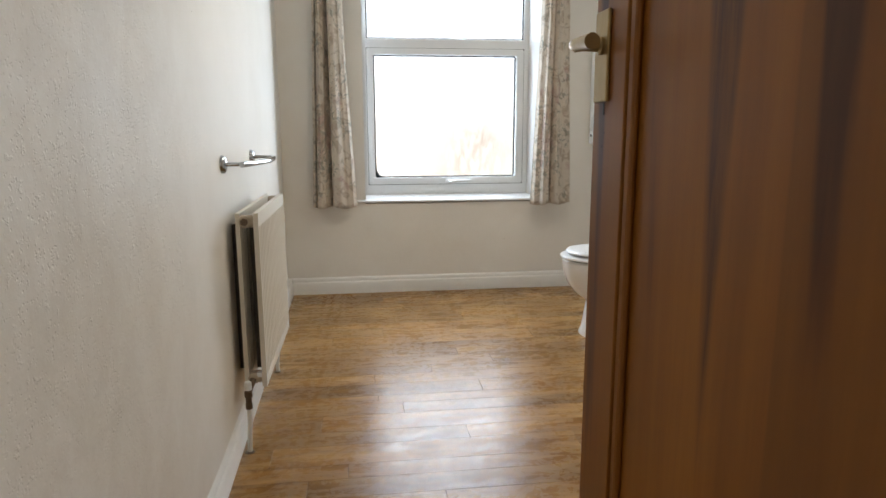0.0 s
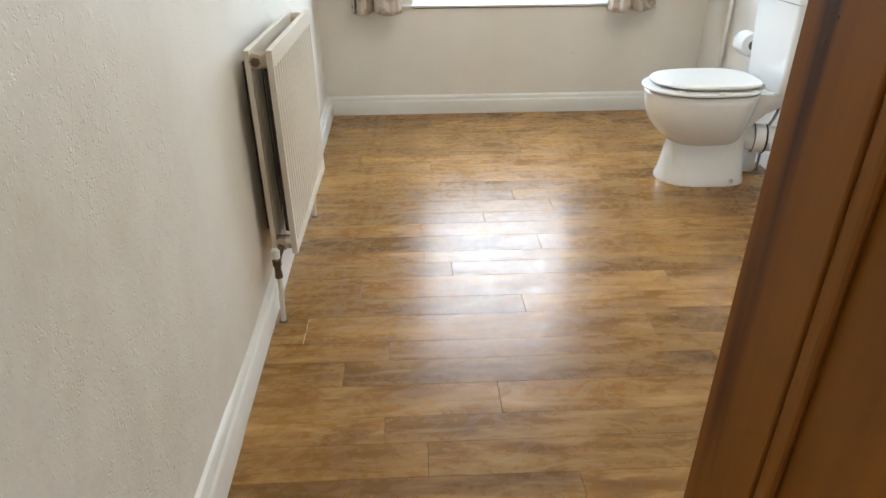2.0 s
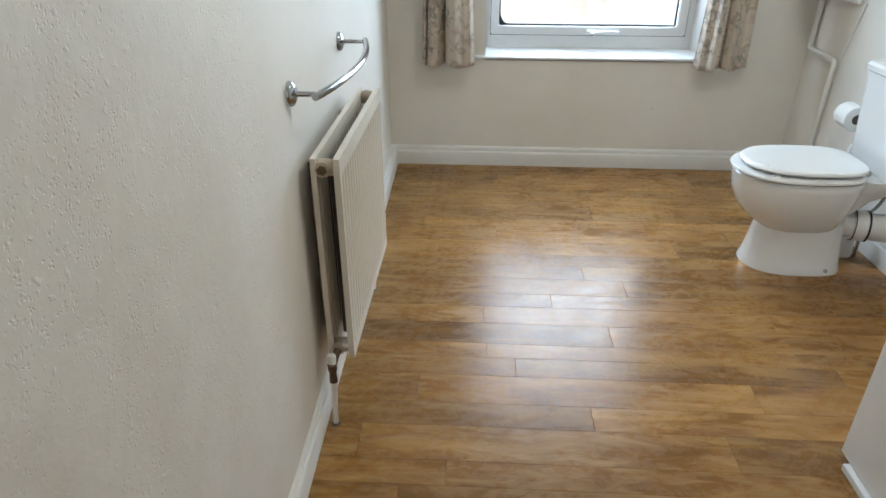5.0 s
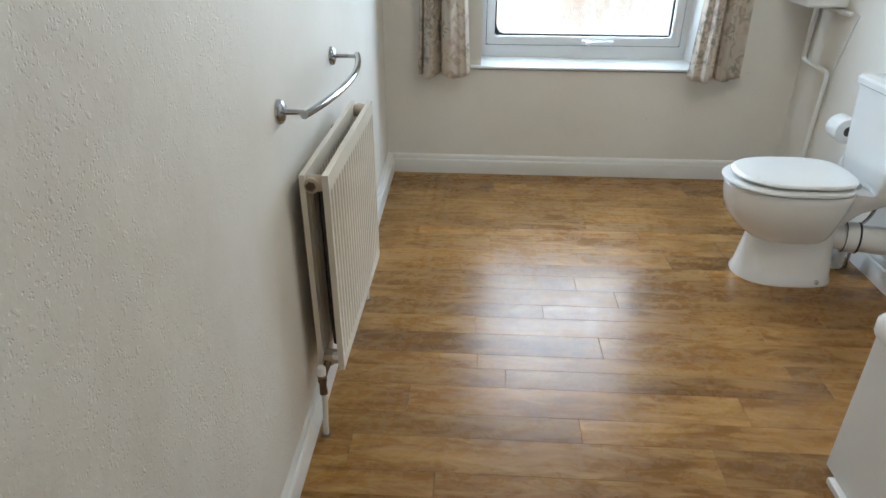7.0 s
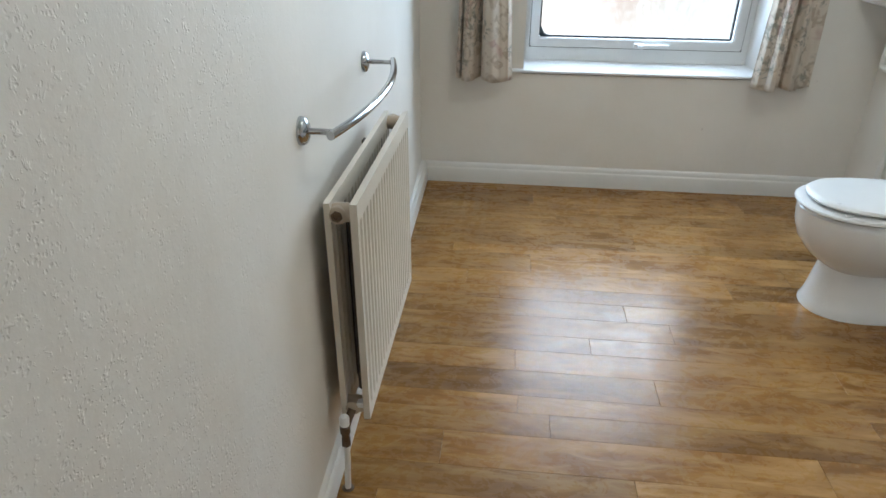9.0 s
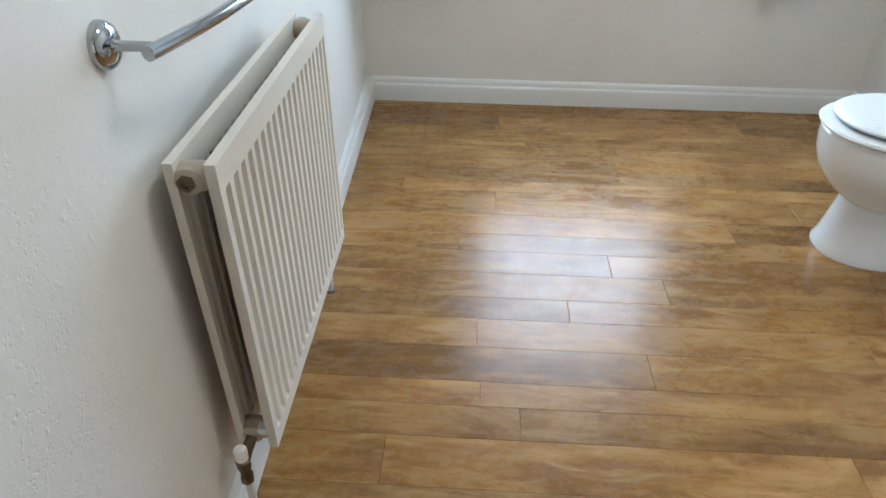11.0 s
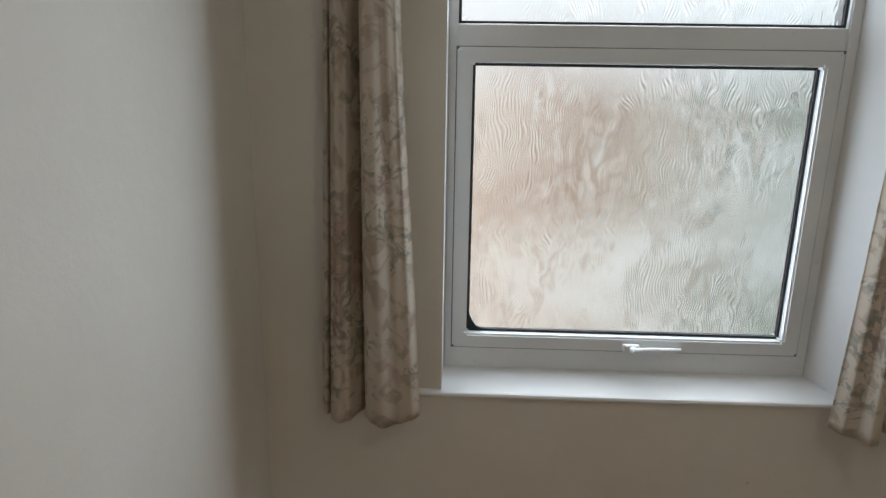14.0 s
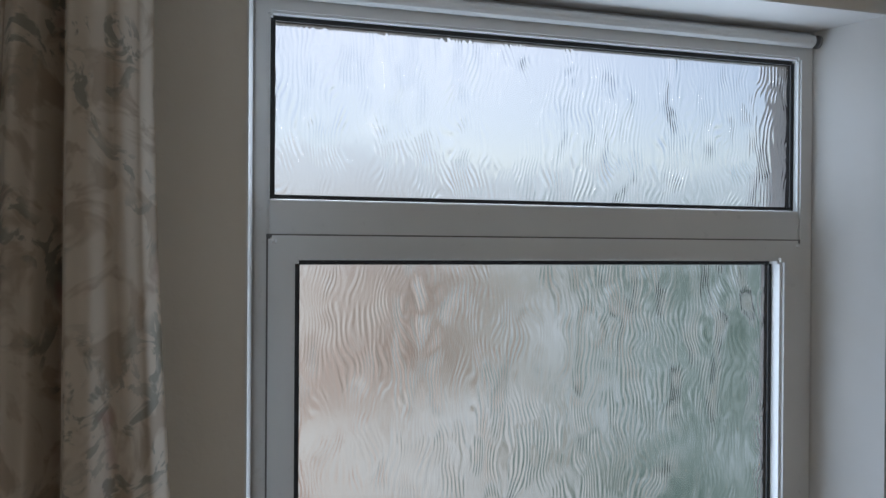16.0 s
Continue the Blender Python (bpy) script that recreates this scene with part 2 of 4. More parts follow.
def pine(name, axis_scale, heart=False):
    m, n, l, b = shader(name, 0.42, Specular_IOR_Level=0.3)
    v = coords(n, l, axis_scale)
    wide = noise_tex(n, l, v, 1.2, 3, 0.45, 0.2)
    fine = noise_tex(n, l, v, 11.0, 4, 0.6, 0.2)
    col = ramp(n, l, wide, [(0.37, (0.050, 0.012, 0.004)), (0.405, (0.13, 0.040, 0.007)), (0.44, (0.20, 0.070, 0.008)), (0.74, (0.28, 0.108, 0.012))])
    col = mix(n, l, span(n, l, fine, 0.40, 0.75, 0.0, 0.22), col, (0.13, 0.042, 0.007))
    if heart:
        # a spike of dark heartwood that tapers downwards, and a darker board glued beside it
        o = coords(n, l)
        at = n.new("ShaderNodeSeparateXYZ")
        l.new(mix(n, l, 0.012, o, noise_tex(n, l, v, 3.0, 3), "ADD"), at.inputs[0])
        off, gap, edge = n.new("ShaderNodeMath"), n.new("ShaderNodeMath"), n.new("ShaderNodeMath")
        off.operation, gap.operation, edge.operation = "ADD", "ABSOLUTE", "SUBTRACT"
        off.inputs[1].default_value = 0.332
        l.new(at.outputs[1], off.inputs[0])
        l.new(off.outputs[0], gap.inputs[0])
        l.new(span(n, l, at.outputs[2], 0.62, 1.25, -0.004, 0.036), edge.inputs[0])
        l.new(gap.outputs[0], edge.inputs[1])
        spike = n.new("ShaderNodeMath")
        spike.operation = "MULTIPLY"
        l.new(span(n, l, edge.outputs[0], -0.003, 0.010), spike.inputs[0])
        l.new(span(n, l, fine, 0.36, 0.62, 0.85, 0.45), spike.inputs[1])
        col = mix(n, l, spike.outputs[0], col, (0.050, 0.012, 0.006))
        col = mix(n, l, span(n, l, at.outputs[1], -0.453, -0.448, 0.30, 0.0), col, (0.095, 0.036, 0.006))
    l.new(col, b.inputs["Base Color"])
    bump(n, l, b, fine, 0.12, 0.0006)
    return m


def fabric():
    m, n, l, b = shader("floral_cotton", 0.85)
    v = coords(n, l)
    sprig = noise_tex(n, l, v, 8.5, 3, 0.55, 2.2)
    leaf = noise_tex(n, l, v, 15.0, 3, 0.6, 2.4)
    zone = noise_tex(n, l, v, 7.0, 2, 0.5, 0.6)
    pink = noise_tex(n, l, v, 8.0, 2, 0.5, 0.8)
    pale, grey, tan = (0.68, 0.60, 0.50), (0.29, 0.28, 0.23), (0.40, 0.31, 0.22)
    col = mix(n, l, span(n, l, sprig, 0.51, 0.59, 0.0, 0.6), pale, tan)
    on = n.new("ShaderNodeMath")
    on.operation = "MULTIPLY"
    l.new(span(n, l, leaf, 0.52, 0.58, 0.0, 0.8), on.inputs[0])
    l.new(span(n, l, zone, 0.46, 0.56), on.inputs[1])
    col = mix(n, l, on.outputs[0], col, grey)
    col = mix(n, l, span(n, l, pink, 0.60, 0.68, 0.0, 0.4), col, (0.46, 0.25, 0.22))
    l.new(col, b.inputs["Base Color"])
    tr, mx = n.new("ShaderNodeBsdfTranslucent"), n.new("ShaderNodeMixShader")
    mx.inputs[0].default_value = 0.3
    l.new(col, tr.inputs[0])
    l.new(b.outputs[0], mx.inputs[1])
    l.new(tr.outputs[0], mx.inputs[2])
    l.new(mx.outputs[0], n["Material Output"].inputs[0])
    weave = noise_tex(n, l, v, 420.0, 2)
    nr = bump(n, l, b, weave, 0.3, 0.0005)
    bump(n, l, b, noise_tex(n, l, v, 14.0, 3), 0.4, 0.003, nr)
    return m


def obscure_glass():
    m, n, l, b = shader("obscure_glass", 0.13, IOR=1.40)
    b.inputs["Transmission Weight"].default_value = 1.0
    b.inputs["Base Color"].default_value = (0.95, 0.97, 0.96, 1)
    v = coords(n, l, (1.0, 1.0, 0.55))
    warp = noise_tex(n, l, v, 6.0, 3, 0.6, 0.8)
    wv = n.new("ShaderNodeTexWave")
    wv.inputs["Scale"].default_value, wv.inputs["Distortion"].default_value = 38.0, 32.0
    wv.inputs["Detail"].default_value, wv.inputs["Detail Scale"].default_value = 1.2, 0.42
    l.new(v, wv.inputs["Vector"])
    mask = span(n, l, warp, 0.38, 0.55, 0.12, 1.0)
    mul = n.new("ShaderNodeMath")
    mul.operation = "MULTIPLY"
    l.new(wv.outputs["Fac"], mul.inputs[0])
    l.new(mask, mul.inputs[1])
    nr = bump(n, l, b, mul.outputs[0], 0.50, 0.0016)
    bump(n, l, b, noise_tex(n, l, v, 30.0, 3, 0.6, 1.0), 0.06, 0.0020, nr)
    return m


WALL = painted("cream_wall_paint", (0.81, 0.777, 0.718), 0.62, 0.04, 70, 0.0007, 0.002, True)
CEIL = painted("white_ceiling_paint", (0.80, 0.79, 0.76), 0.7, 0.04)
GLOSS = painted("white_gloss_paint", (0.80, 0.785, 0.75), 0.35, 0.04, 30, 0.0003)
SILLWHITE = painted("white_sill_paint", (0.82, 0.82, 0.82), 0.35, 0.03, 30, 0.0003)
UPVC = plain("white_upvc", (0.78, 0.79, 0.79), 0.32, 0, 0.06)
CERAMIC = plain("white_ceramic", (0.83, 0.83, 0.82), 0.10, 0, 0.02, 8, 0.4)
PLASTIC = plain("white_plastic", (0.80, 0.80, 0.79), 0.28, 0, 0.04)
ACRYLIC = plain("white_acrylic", (0.82, 0.82, 0.81), 0.18, 0, 0.03)
RADIATOR = painted("cream_radiator_enamel", (0.77, 0.72, 0.63), 0.4, 0.05, 50, 0.0003)
RADPLUG = painted("yellowed_radiator_enamel", (0.60, 0.50, 0.38), 0.5, 0.16, 90, 0.0004)
# dust colour taken near black to carry the shade between the panels
RADDUSTSHADE = painted("dusty_shaded_enamel", (0.11, 0.095, 0.075), 0.85, 0.2, 50, 0.0003)
CHROME = plain("chrome", (0.52, 0.53, 0.545), 0.08, 1.0, 0.15, 60)
BRASS = plain("worn_brass", (0.42, 0.31, 0.15), 0.42, 0.85, 0.35, 60)
COPPER = plain("tarnished_copper", (0.20, 0.145, 0.10), 0.45, 0.85, 0.4, 60)
RUBBER = plain("black_rubber", (0.012, 0.012, 0.013), 0.55, 0, 0.2)
MOULD = plain("black_mould", (0.02, 0.028, 0.03), 0.8, 0, 0.3)
PAPER = plain("white_tissue", (0.85, 0.85, 0.84), 0.9, 0, 0.03, 120)
CARD = plain("grey_cardboard", (0.10, 0.085, 0.07), 0.9, 0, 0.2)
PANEL = painted("white_bath_panel", (0.80, 0.80, 0.79), 0.3, 0.02, 30, 0.0002)
OAK = laminate()
PINE = pine("varnished_pine_upright", (9.0, 9.0, 0.7), True)
PINE_H = pine("varnished_pine_level", (9.0, 0.7, 9.0))
FABRIC = fabric()
GLASS = obscure_glass()
SUB = painted("dark_underlay", (0.03, 0.02, 0.012), 0.9)
CARPET = painted("grey_carpet", (0.22, 0.19, 0.16), 0.95, 0.2, 200, 0.003)

# ---- the room ----
RIGHT, FAR, NEAR, HIGH = 2.17, 3.42, -0.57, 2.42


def left_x(y):
    """The bowed plaster of the west wall."""
    return float(np.interp(y, [-0.6, 1.0, 1.3, 1.92, 2.5, 3.0, 3.42], [0.050, 0.041, 0.033, 0.020, 0.006, -0.013, -0.032]))


bm = bmesh.new()
ys = [NEAR + (FAR - NEAR) * i / 60 for i in range(61)]
rings = [[(left_x(y), y, 0), (left_x(y), y, HIGH), (-0.16, y, HIGH), (-0.16, y, 0)] for y in ys]
setting("wall_west", loft(rings), WALL, "cream painted uneven plaster wall with small pits", "wall", True)

WX0, WX1, WZ0, WZ1, WX2 = 0.49, 1.598, 0.596, 2.022, 1.655
bm = bmesh.new()
for x0, x1, z0, z1 in ((-0.16, WX0, 0, HIGH), (WX2, RIGHT + 0.12, 0, HIGH), (WX0, WX2, 0, WZ0), (WX0, WX2, WZ1, HIGH)):
    box_in(bm, x0, x1, FAR, FAR + 0.28, z0, z1)
bmesh.ops.remove_doubles(bm, verts=bm.verts, dist=1e-5)
setting("wall_north", bm, WALL, "cream painted plaster wall with a deep window opening", "wall")
setting("wall_east", box(RIGHT, RIGHT + 0.12, NEAR - 0.12, FAR, 0, HIGH), WALL, "cream painted plaster wall behind the toilet", "wall")
bm = bmesh.new()
for x0, x1, z0, z1 in ((-0.16, 0.16, 0, HIGH), (0.985, RIGHT, 0, HIGH), (0.16, 0.985, 2.02, HIGH)):
    box_in(bm, x0, x1, NEAR - 0.12, NEAR, z0, z1)
setting("wall_south", bm, WALL, "cream painted wall with the doorway", "wall")
setting("ceiling", box(-0.16, RIGHT + 0.12, NEAR - 0.12, FAR + 0.28, HIGH, HIGH + 0.1), CEIL, "plain white painted ceiling", "ceiling")
GLOW, gn, gl, gb = shader("lit_opal_glass", 0.3)
gb.inputs["Base Color"].default_value = (0.85, 0.84, 0.80, 1)
gb.inputs["Emission Color"].default_value = (1.0, 0.865, 0.70, 1)
gb.inputs["Emission Strength"].default_value = 8.5
lamp = thing("ceiling_light", (1.15, 1.43, HIGH), "lit white opal glass ceiling light", "ceiling light")
part("lamp_base", turned((1.15, 1.43, HIGH), (0, 0, -1), [(0, 0.0), (0, 0.12), (0.025, 0.12), (0.025, 0)], 32), UPVC, lamp, smooth=True)
part("diffuser", turned((1.15, 1.43, HIGH - 0.025), (0, 0, -1), [(0, 0.0), (0, 0.15), (0.02, 0.155), (0.05, 0.135), (0.075, 0.09), (0.085, 0.03), (0.086, 0)], 32), GLOW, lamp, smooth=True)
# landing outside the door
setting("landing_floor", box(-0.5, 1.7, -2.4, NEAR - 0.12, -0.1, 0.0), CARPET, "plain carpeted landing floor", "floor")
bm = bmesh.new()
box_in(bm, -0.6, -0.5, -2.4, NEAR - 0.12, 0, HIGH)
# unseen opening, added where the fill lamp sits
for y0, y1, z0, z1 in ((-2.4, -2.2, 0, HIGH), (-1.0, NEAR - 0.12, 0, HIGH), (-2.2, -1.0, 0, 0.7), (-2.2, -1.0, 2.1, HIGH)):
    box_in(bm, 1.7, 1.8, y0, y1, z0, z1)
box_in(bm, -0.6, 1.8, -2.5, -2.4, 0, HIGH)
box_in(bm, -0.6, -0.16, NEAR - 0.12, NEAR, 0, HIGH)
setting("landing_wall", bm, WALL, "plain cream landing walls with an opening for the added fill lamp", "wall")
setting("landing_ceiling", box(-0.6, 1.8, -2.5, NEAR - 0.12, HIGH, HIGH + 0.1), CEIL, "plain white landing ceiling", "ceiling")

# skirting with a rounded, stepped top
SKIRT = [(0, 0), (0.020, 0), (0.020, 0.072), (0.017, 0.080), (0.013, 0.084), (0.012, 0.098), (0.007, 0.107), (0, 0.110)]
bm = bmesh.new()
ring = [[Vector(((o - 0.020 if o else left_x(y) - 0.0749 + 0.0205 * y) + 0.0749 - 0.0205 * y + (0.002 if y < 0.78 and o else 0), y, z + (0.006 if y < 0.78 else 0) * (z > 0.05))) for o, z in SKIRT] for y in ys]
loft_in(bm, ring)
setting("baseboard_west", bm, GLOSS, "white gloss painted skirting with a moulded top", "skirting board", True)
setting("baseboard_north", loft(extruded(SKIRT, (-0.02, FAR), (RIGHT, FAR), (0, -1))), GLOSS, "white gloss painted skirting under the window", "skirting board", True)
setting("baseboard_east", loft(extruded(SKIRT, (RIGHT, FAR), (RIGHT, 1.24), (-1, 0))), GLOSS, "white gloss painted skirting behind the toilet", "skirting board", True)

# ---- window ----
FY = 3.535


def ring_frame(x0, x1, z0, z1, w, y0, y1, bevel=0.004):
    """A mitred rectangular frame; w: its widths left, right, bottom, top."""
    wl, wr, wb, wt = w
    bm = bmesh.new()
    outer = [(x0, z0), (x1, z0), (x1, z1), (x0, z1)]
    inner = [(x0 + wl, z0 + wb), (x1 - wr, z0 + wb), (x1 - wr, z1 - wt), (x0 + wl, z1 - wt)]
    grid = [[bm.verts.new((x, y, z)) for x, z in loop] for y in (y0, y1) for loop in (outer, inner)]
    fo, fi, bo, bi = grid
    for i in range(4):
        j = (i + 1) % 4
        for q in ((fo[i], fo[j], fi[j], fi[i]), (bo[i], bi[i], bi[j], bo[j]), (fo[i], bo[i], bo[j], fo[j]), (fi[i], fi[j], bi[j], bi[i])):
            bm.faces.new(q)
    if bevel:
        bmesh.ops.bevel(bm, geom=[e for e in bm.edges], offset=bevel, segments=2, affect="EDGES")
    return bm


window = thing("window_1", (1.05, FY + 0.04, 0.62), "white upvc window with frosted patterned glass, fixed light above a closed sash", "window", kind="structure")
frame_ob = part("window_frame", ring_frame(WX0 + 0.003, WX1 - 0.003, 0.612, 2.019, (0.027, 0.034, 0.101, 0.058), FY, FY + 0.07), UPVC, window)
part("transom", box(WX0 + 0.029, WX1 - 0.036, FY + 0.001, FY + 0.068, 1.590, 1.653, 0.004), UPVC, window)
part("sash", ring_frame(0.5185, 1.5605, 0.711, 1.592, (0.0435, 0.0495, 0.045, 0.041), FY - 0.012, FY + 0.055, 0.006), UPVC, window)
# thin grey ring coloured as the shadow gap between sash and frame
part("sash_gap_line", ring_frame(0.5155, 1.5635, 0.7075, 1.5945, (0.006, 0.006, 0.006, 0.006), FY - 0.0015, FY + 0.010, 0), plain("grey_gap_shade", (0.16, 0.16, 0.155), 0.6), window, "dark line that draws the shadow gap round the sash")
for x0, x1, z0, z1 in ((0.562, 1.511, 0.756, 1.551), (0.520, 1.561, 1.653, 1.961)):
    part("gasket", ring_frame(x0 - 0.002, x1 + 0.002, z0 - 0.002, z1 + 0.002, (0.010, 0.010, 0.010, 0.010), FY + 0.016, FY + 0.030, 0), RUBBER, window, "black rubber glazing seal")
    pane = part("pane", box(x0 - 0.002, x1 + 0.002, FY + 0.022, FY + 0.028, z0 - 0.002, z1 + 0.002), GLASS, window, "frosted patterned glass")
    pane.visible_shadow = False
bm = bmesh.new()
pts = [(0.566, 0.760), (0.622, 0.760), (0.604, 0.767), (0.590, 0.773), (0.580, 0.788), (0.571, 0.808), (0.566, 0.818)]
loft_in(bm, [[(x, y, z) for x, z in pts] for y in (FY + 0.014, FY + 0.021)])
part("mould_stain", bm, MOULD, window, "black mould in the corner of the glass")
# head batten with a dark end
bm = turned((WX0 + 0.006, FY - 0.008, 1.996), (1, 0, 0), [(0, 0.0), (0, 0.013), (1.085, 0.013), (1.085, 0.0)], 14)
part("head_batten", bm, UPVC, window)
part("batten_end", turned((WX1 - 0.007, FY - 0.008, 1.996), (1, 0, 0), [(0, 0.0), (0, 0.0135), (0.005, 0.0135), (0.005, 0)], 14), plain("grey_end_cap", (0.20, 0.20, 0.20), 0.5), window)
handle = part("handle", box(1.035, 1.085, FY - 0.030, FY - 0.012, 0.716, 0.740, 0.005), PLASTIC, window, "white window handle")
part("lever", tube(bent([(1.062, FY - 0.030, 0.728), (1.066, FY - 0.046, 0.727), (1.10, FY - 0.050, 0.733), (1.20, FY - 0.046, 0.735)], 0.012), [0.010] * 8 + [0.009] * 7 + [0.006], 10), PLASTIC, handle)
part("key_button", turned((1.070, FY - 0.046, 0.720), (0.1, -1, -0.5), [(0, 0.0), (0, 0.007), (0.006, 0.006), (0.008, 0)], 12), PLASTIC, handle)
sill = tagged(part("window_sill", loft([[(x, FAR - 0.012, 0.603), (x, FAR - 0.018, 0.605), (x, FAR - 0.020, 0.611), (x, FAR - 0.017, 0.617), (x, FAR - 0.010, 0.620), (x, FY - 0.0005, 0.644), (x, FY - 0.0005, 0.594)] for x in (WX0 - 0.075, WX2 + 0.06)]), SILLWHITE), "white painted sill board with a rounded nose", "window sill", kind="structure")

# white linings of the opening
bm = bmesh.new()
box_in(bm, WX0 - 0.0, WX0 + 0.003, FAR - 0.002, FY, 0.611, WZ1)
loft_in(bm, [[(x0, FAR - 0.002, z), (WX2 + 0.002, FAR - 0.002, z), (WX2 + 0.002, FY + 0.14, z), (WX1 - 0.003, FY + 0.14, z), (WX1 - 0.003, FY, z)] for x0, z in ((WX2 - 0.004, 0.611), (WX2 - 0.004, WZ1))])
box_in(bm, WX0 + 0.003, WX2 - 0.004, FAR - 0.002, FY, WZ1 - 0.003, WZ1)
setting("trim_reveal", bm, SILLWHITE, "smooth white window reveal", "window reveal")

# outside: distance seen blurred through the frosted glass, its daylight given as emission
m, n, l, b = shader("glowing_far_garden", 1.0)
v = coords(n, l, (1, 1, 1))
blot = noise_tex(n, l, v, 0.45, 5, 0.6)
sep = n.new("ShaderNodeSeparateXYZ")
l.new(v, sep.inputs[0])
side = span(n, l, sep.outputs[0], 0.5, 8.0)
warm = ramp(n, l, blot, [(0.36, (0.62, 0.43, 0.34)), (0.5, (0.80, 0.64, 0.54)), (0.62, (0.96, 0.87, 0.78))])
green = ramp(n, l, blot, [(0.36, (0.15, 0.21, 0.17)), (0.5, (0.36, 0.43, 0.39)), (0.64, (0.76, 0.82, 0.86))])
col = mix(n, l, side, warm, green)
# sky brightness mixed into the upper colours softens the skyline
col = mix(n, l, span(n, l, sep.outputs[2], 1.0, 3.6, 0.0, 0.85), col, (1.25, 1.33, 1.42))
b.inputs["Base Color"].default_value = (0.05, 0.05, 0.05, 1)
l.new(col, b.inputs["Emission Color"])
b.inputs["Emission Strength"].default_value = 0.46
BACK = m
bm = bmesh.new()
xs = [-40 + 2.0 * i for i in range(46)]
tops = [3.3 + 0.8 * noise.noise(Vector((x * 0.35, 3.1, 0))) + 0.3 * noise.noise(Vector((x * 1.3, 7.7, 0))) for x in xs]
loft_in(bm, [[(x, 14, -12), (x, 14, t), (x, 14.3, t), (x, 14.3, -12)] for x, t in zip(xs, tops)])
tagged(link_mesh("backdrop", bm, BACK), "self-glowing card of blurred brick buildings and greenery behind the frosted glass", "backdrop", kind="structure")
tagged(link_mesh("ground", box(-2000, 2000, 3.7, 3000, -12.3, -12.2), painted("garden_ground", (0.30, 0.29, 0.26), 0.9)), "garden ground below the window", "ground", kind="structure")

# ---- radiator ----
RX0, RX1, RY0, RY1, RZ0, RZ1 = 0.064, 0.136, 1.302, 1.982, 0.218, 0.806


def rad_panel(xf, xb, sign):
    """A pressed panel with upright flutes; xf: its proud face, xb: its back."""
    bm = bmesh.new()
    step, n = 0.0333, 20
    y, prof = RY0 + 0.010, [(0.0, RY0)]
    cols = [(RY0, 0.0), (RY0 + 0.012, 0.0)]
    y = RY0 + 0.016
    while y < RY1 - 0.03:
        cols += [(y + 0.0025 * i, -0.0115 * math.sin(math.pi * i / 8) ** 0.75) for i in range(9)]
        y += step
    cols += [(RY1 - 0.006, 0.0), (RY1, 0.0)]
    zs = [(RZ0, 0), (RZ0 + 0.034, 0), (RZ0 + 0.042, 1), (RZ1 - 0.052, 1), (RZ1 - 0.044, 0), (RZ1, 0)]
    front = [[bm.verts.new((xf + sign * d * k, y, z)) for y, d in cols] for z, k in zs]
    for a, b in zip(front, front[1:]):
        for i in range(len(cols) - 1):
            bm.faces.new((a[i], a[i + 1], b[i + 1], b[i]))
    back = [bm.verts.new((xb, y, z)) for y, z in ((RY0, RZ0), (RY1, RZ0), (RY1, RZ1), (RY0, RZ1))]
    bm.faces.new(back)
    bm.faces.new([r[0] for r in front] + [back[3], back[0]])
    bm.faces.new([r[-1] for r in front] + [back[2], back[1]])
    bm.faces.new(front[0] + [back[1], back[0]])
    bm.faces.new(front[-1] + [back[2], back[3]])
    return bm


radiator = thing("radiator", (0.09, 1.64, 0.0), "cream double-panel steel radiator with upright flutes, dusty inside and coloured darker for shade", "radiator")
part("front_panel", rad_panel(RX1, RX1 - 0.016, 1), RADIATOR, radiator, smooth=True)
part("back_panel", rad_panel(RX0 + 0.014, RX0, 1), RADIATOR, radiator)
for y in (RY0 + 0.022, RY1 - 0.022):
    for z in (RZ1 - 0.028, RZ0 + 0.03):
        part("manifold", turned((RX0 + 0.010, y, z), (1, 0, 0), [(0, 0.0), (0, 0.019), (0.015, 0.021), (0.035, 0.021), (0.052, 0.019), (0.052, 0)], 18), RADPLUG, radiator, smooth=True)
        bleed = part("end_plug", turned((0.092, y, z), (0, -1 if y < 1.6 else 1, 0), [(0, 0.0), (0, 0.020), (0.020, 0.020), (0.023, 0.016), (0.023, 0)], 18), RADPLUG, radiator, "yellowed, grimy end plug", smooth=True)
        if z > 0.5:
            part("bleed_nut", turned((0.092, RY0 - 0.001 if y < 1.6 else RY1 + 0.001, z), (0, -1 if y < 1.6 else 1, 0), [(0, 0.0), (0, 0.013), (0.004, 0.013), (0.004, 0.007), (0.001, 0.0065), (0.001, 0)], 6), COPPER, bleed, "tarnished brass bleed nut")
part("clip", box(0.103, 0.121, RY0 - 0.001, RY0 + 0.030, RZ0 + 0.034, RZ0 + 0.050, 0.003), PLASTIC, radiator, "white plastic spacer clip")
# folded sheet whose dark colour also holds the gap's shade
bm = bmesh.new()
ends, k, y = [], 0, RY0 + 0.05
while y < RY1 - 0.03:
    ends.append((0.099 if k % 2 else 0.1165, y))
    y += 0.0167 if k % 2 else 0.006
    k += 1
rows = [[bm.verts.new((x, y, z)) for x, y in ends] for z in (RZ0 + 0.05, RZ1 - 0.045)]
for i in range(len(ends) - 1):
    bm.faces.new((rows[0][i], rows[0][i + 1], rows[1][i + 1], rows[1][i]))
conv = part("convector_sheet", bm, RADDUSTSHADE, radiator, "dusty folded sheet between the panels, coloured darker for the gap's shade")
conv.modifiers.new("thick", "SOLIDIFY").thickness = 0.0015
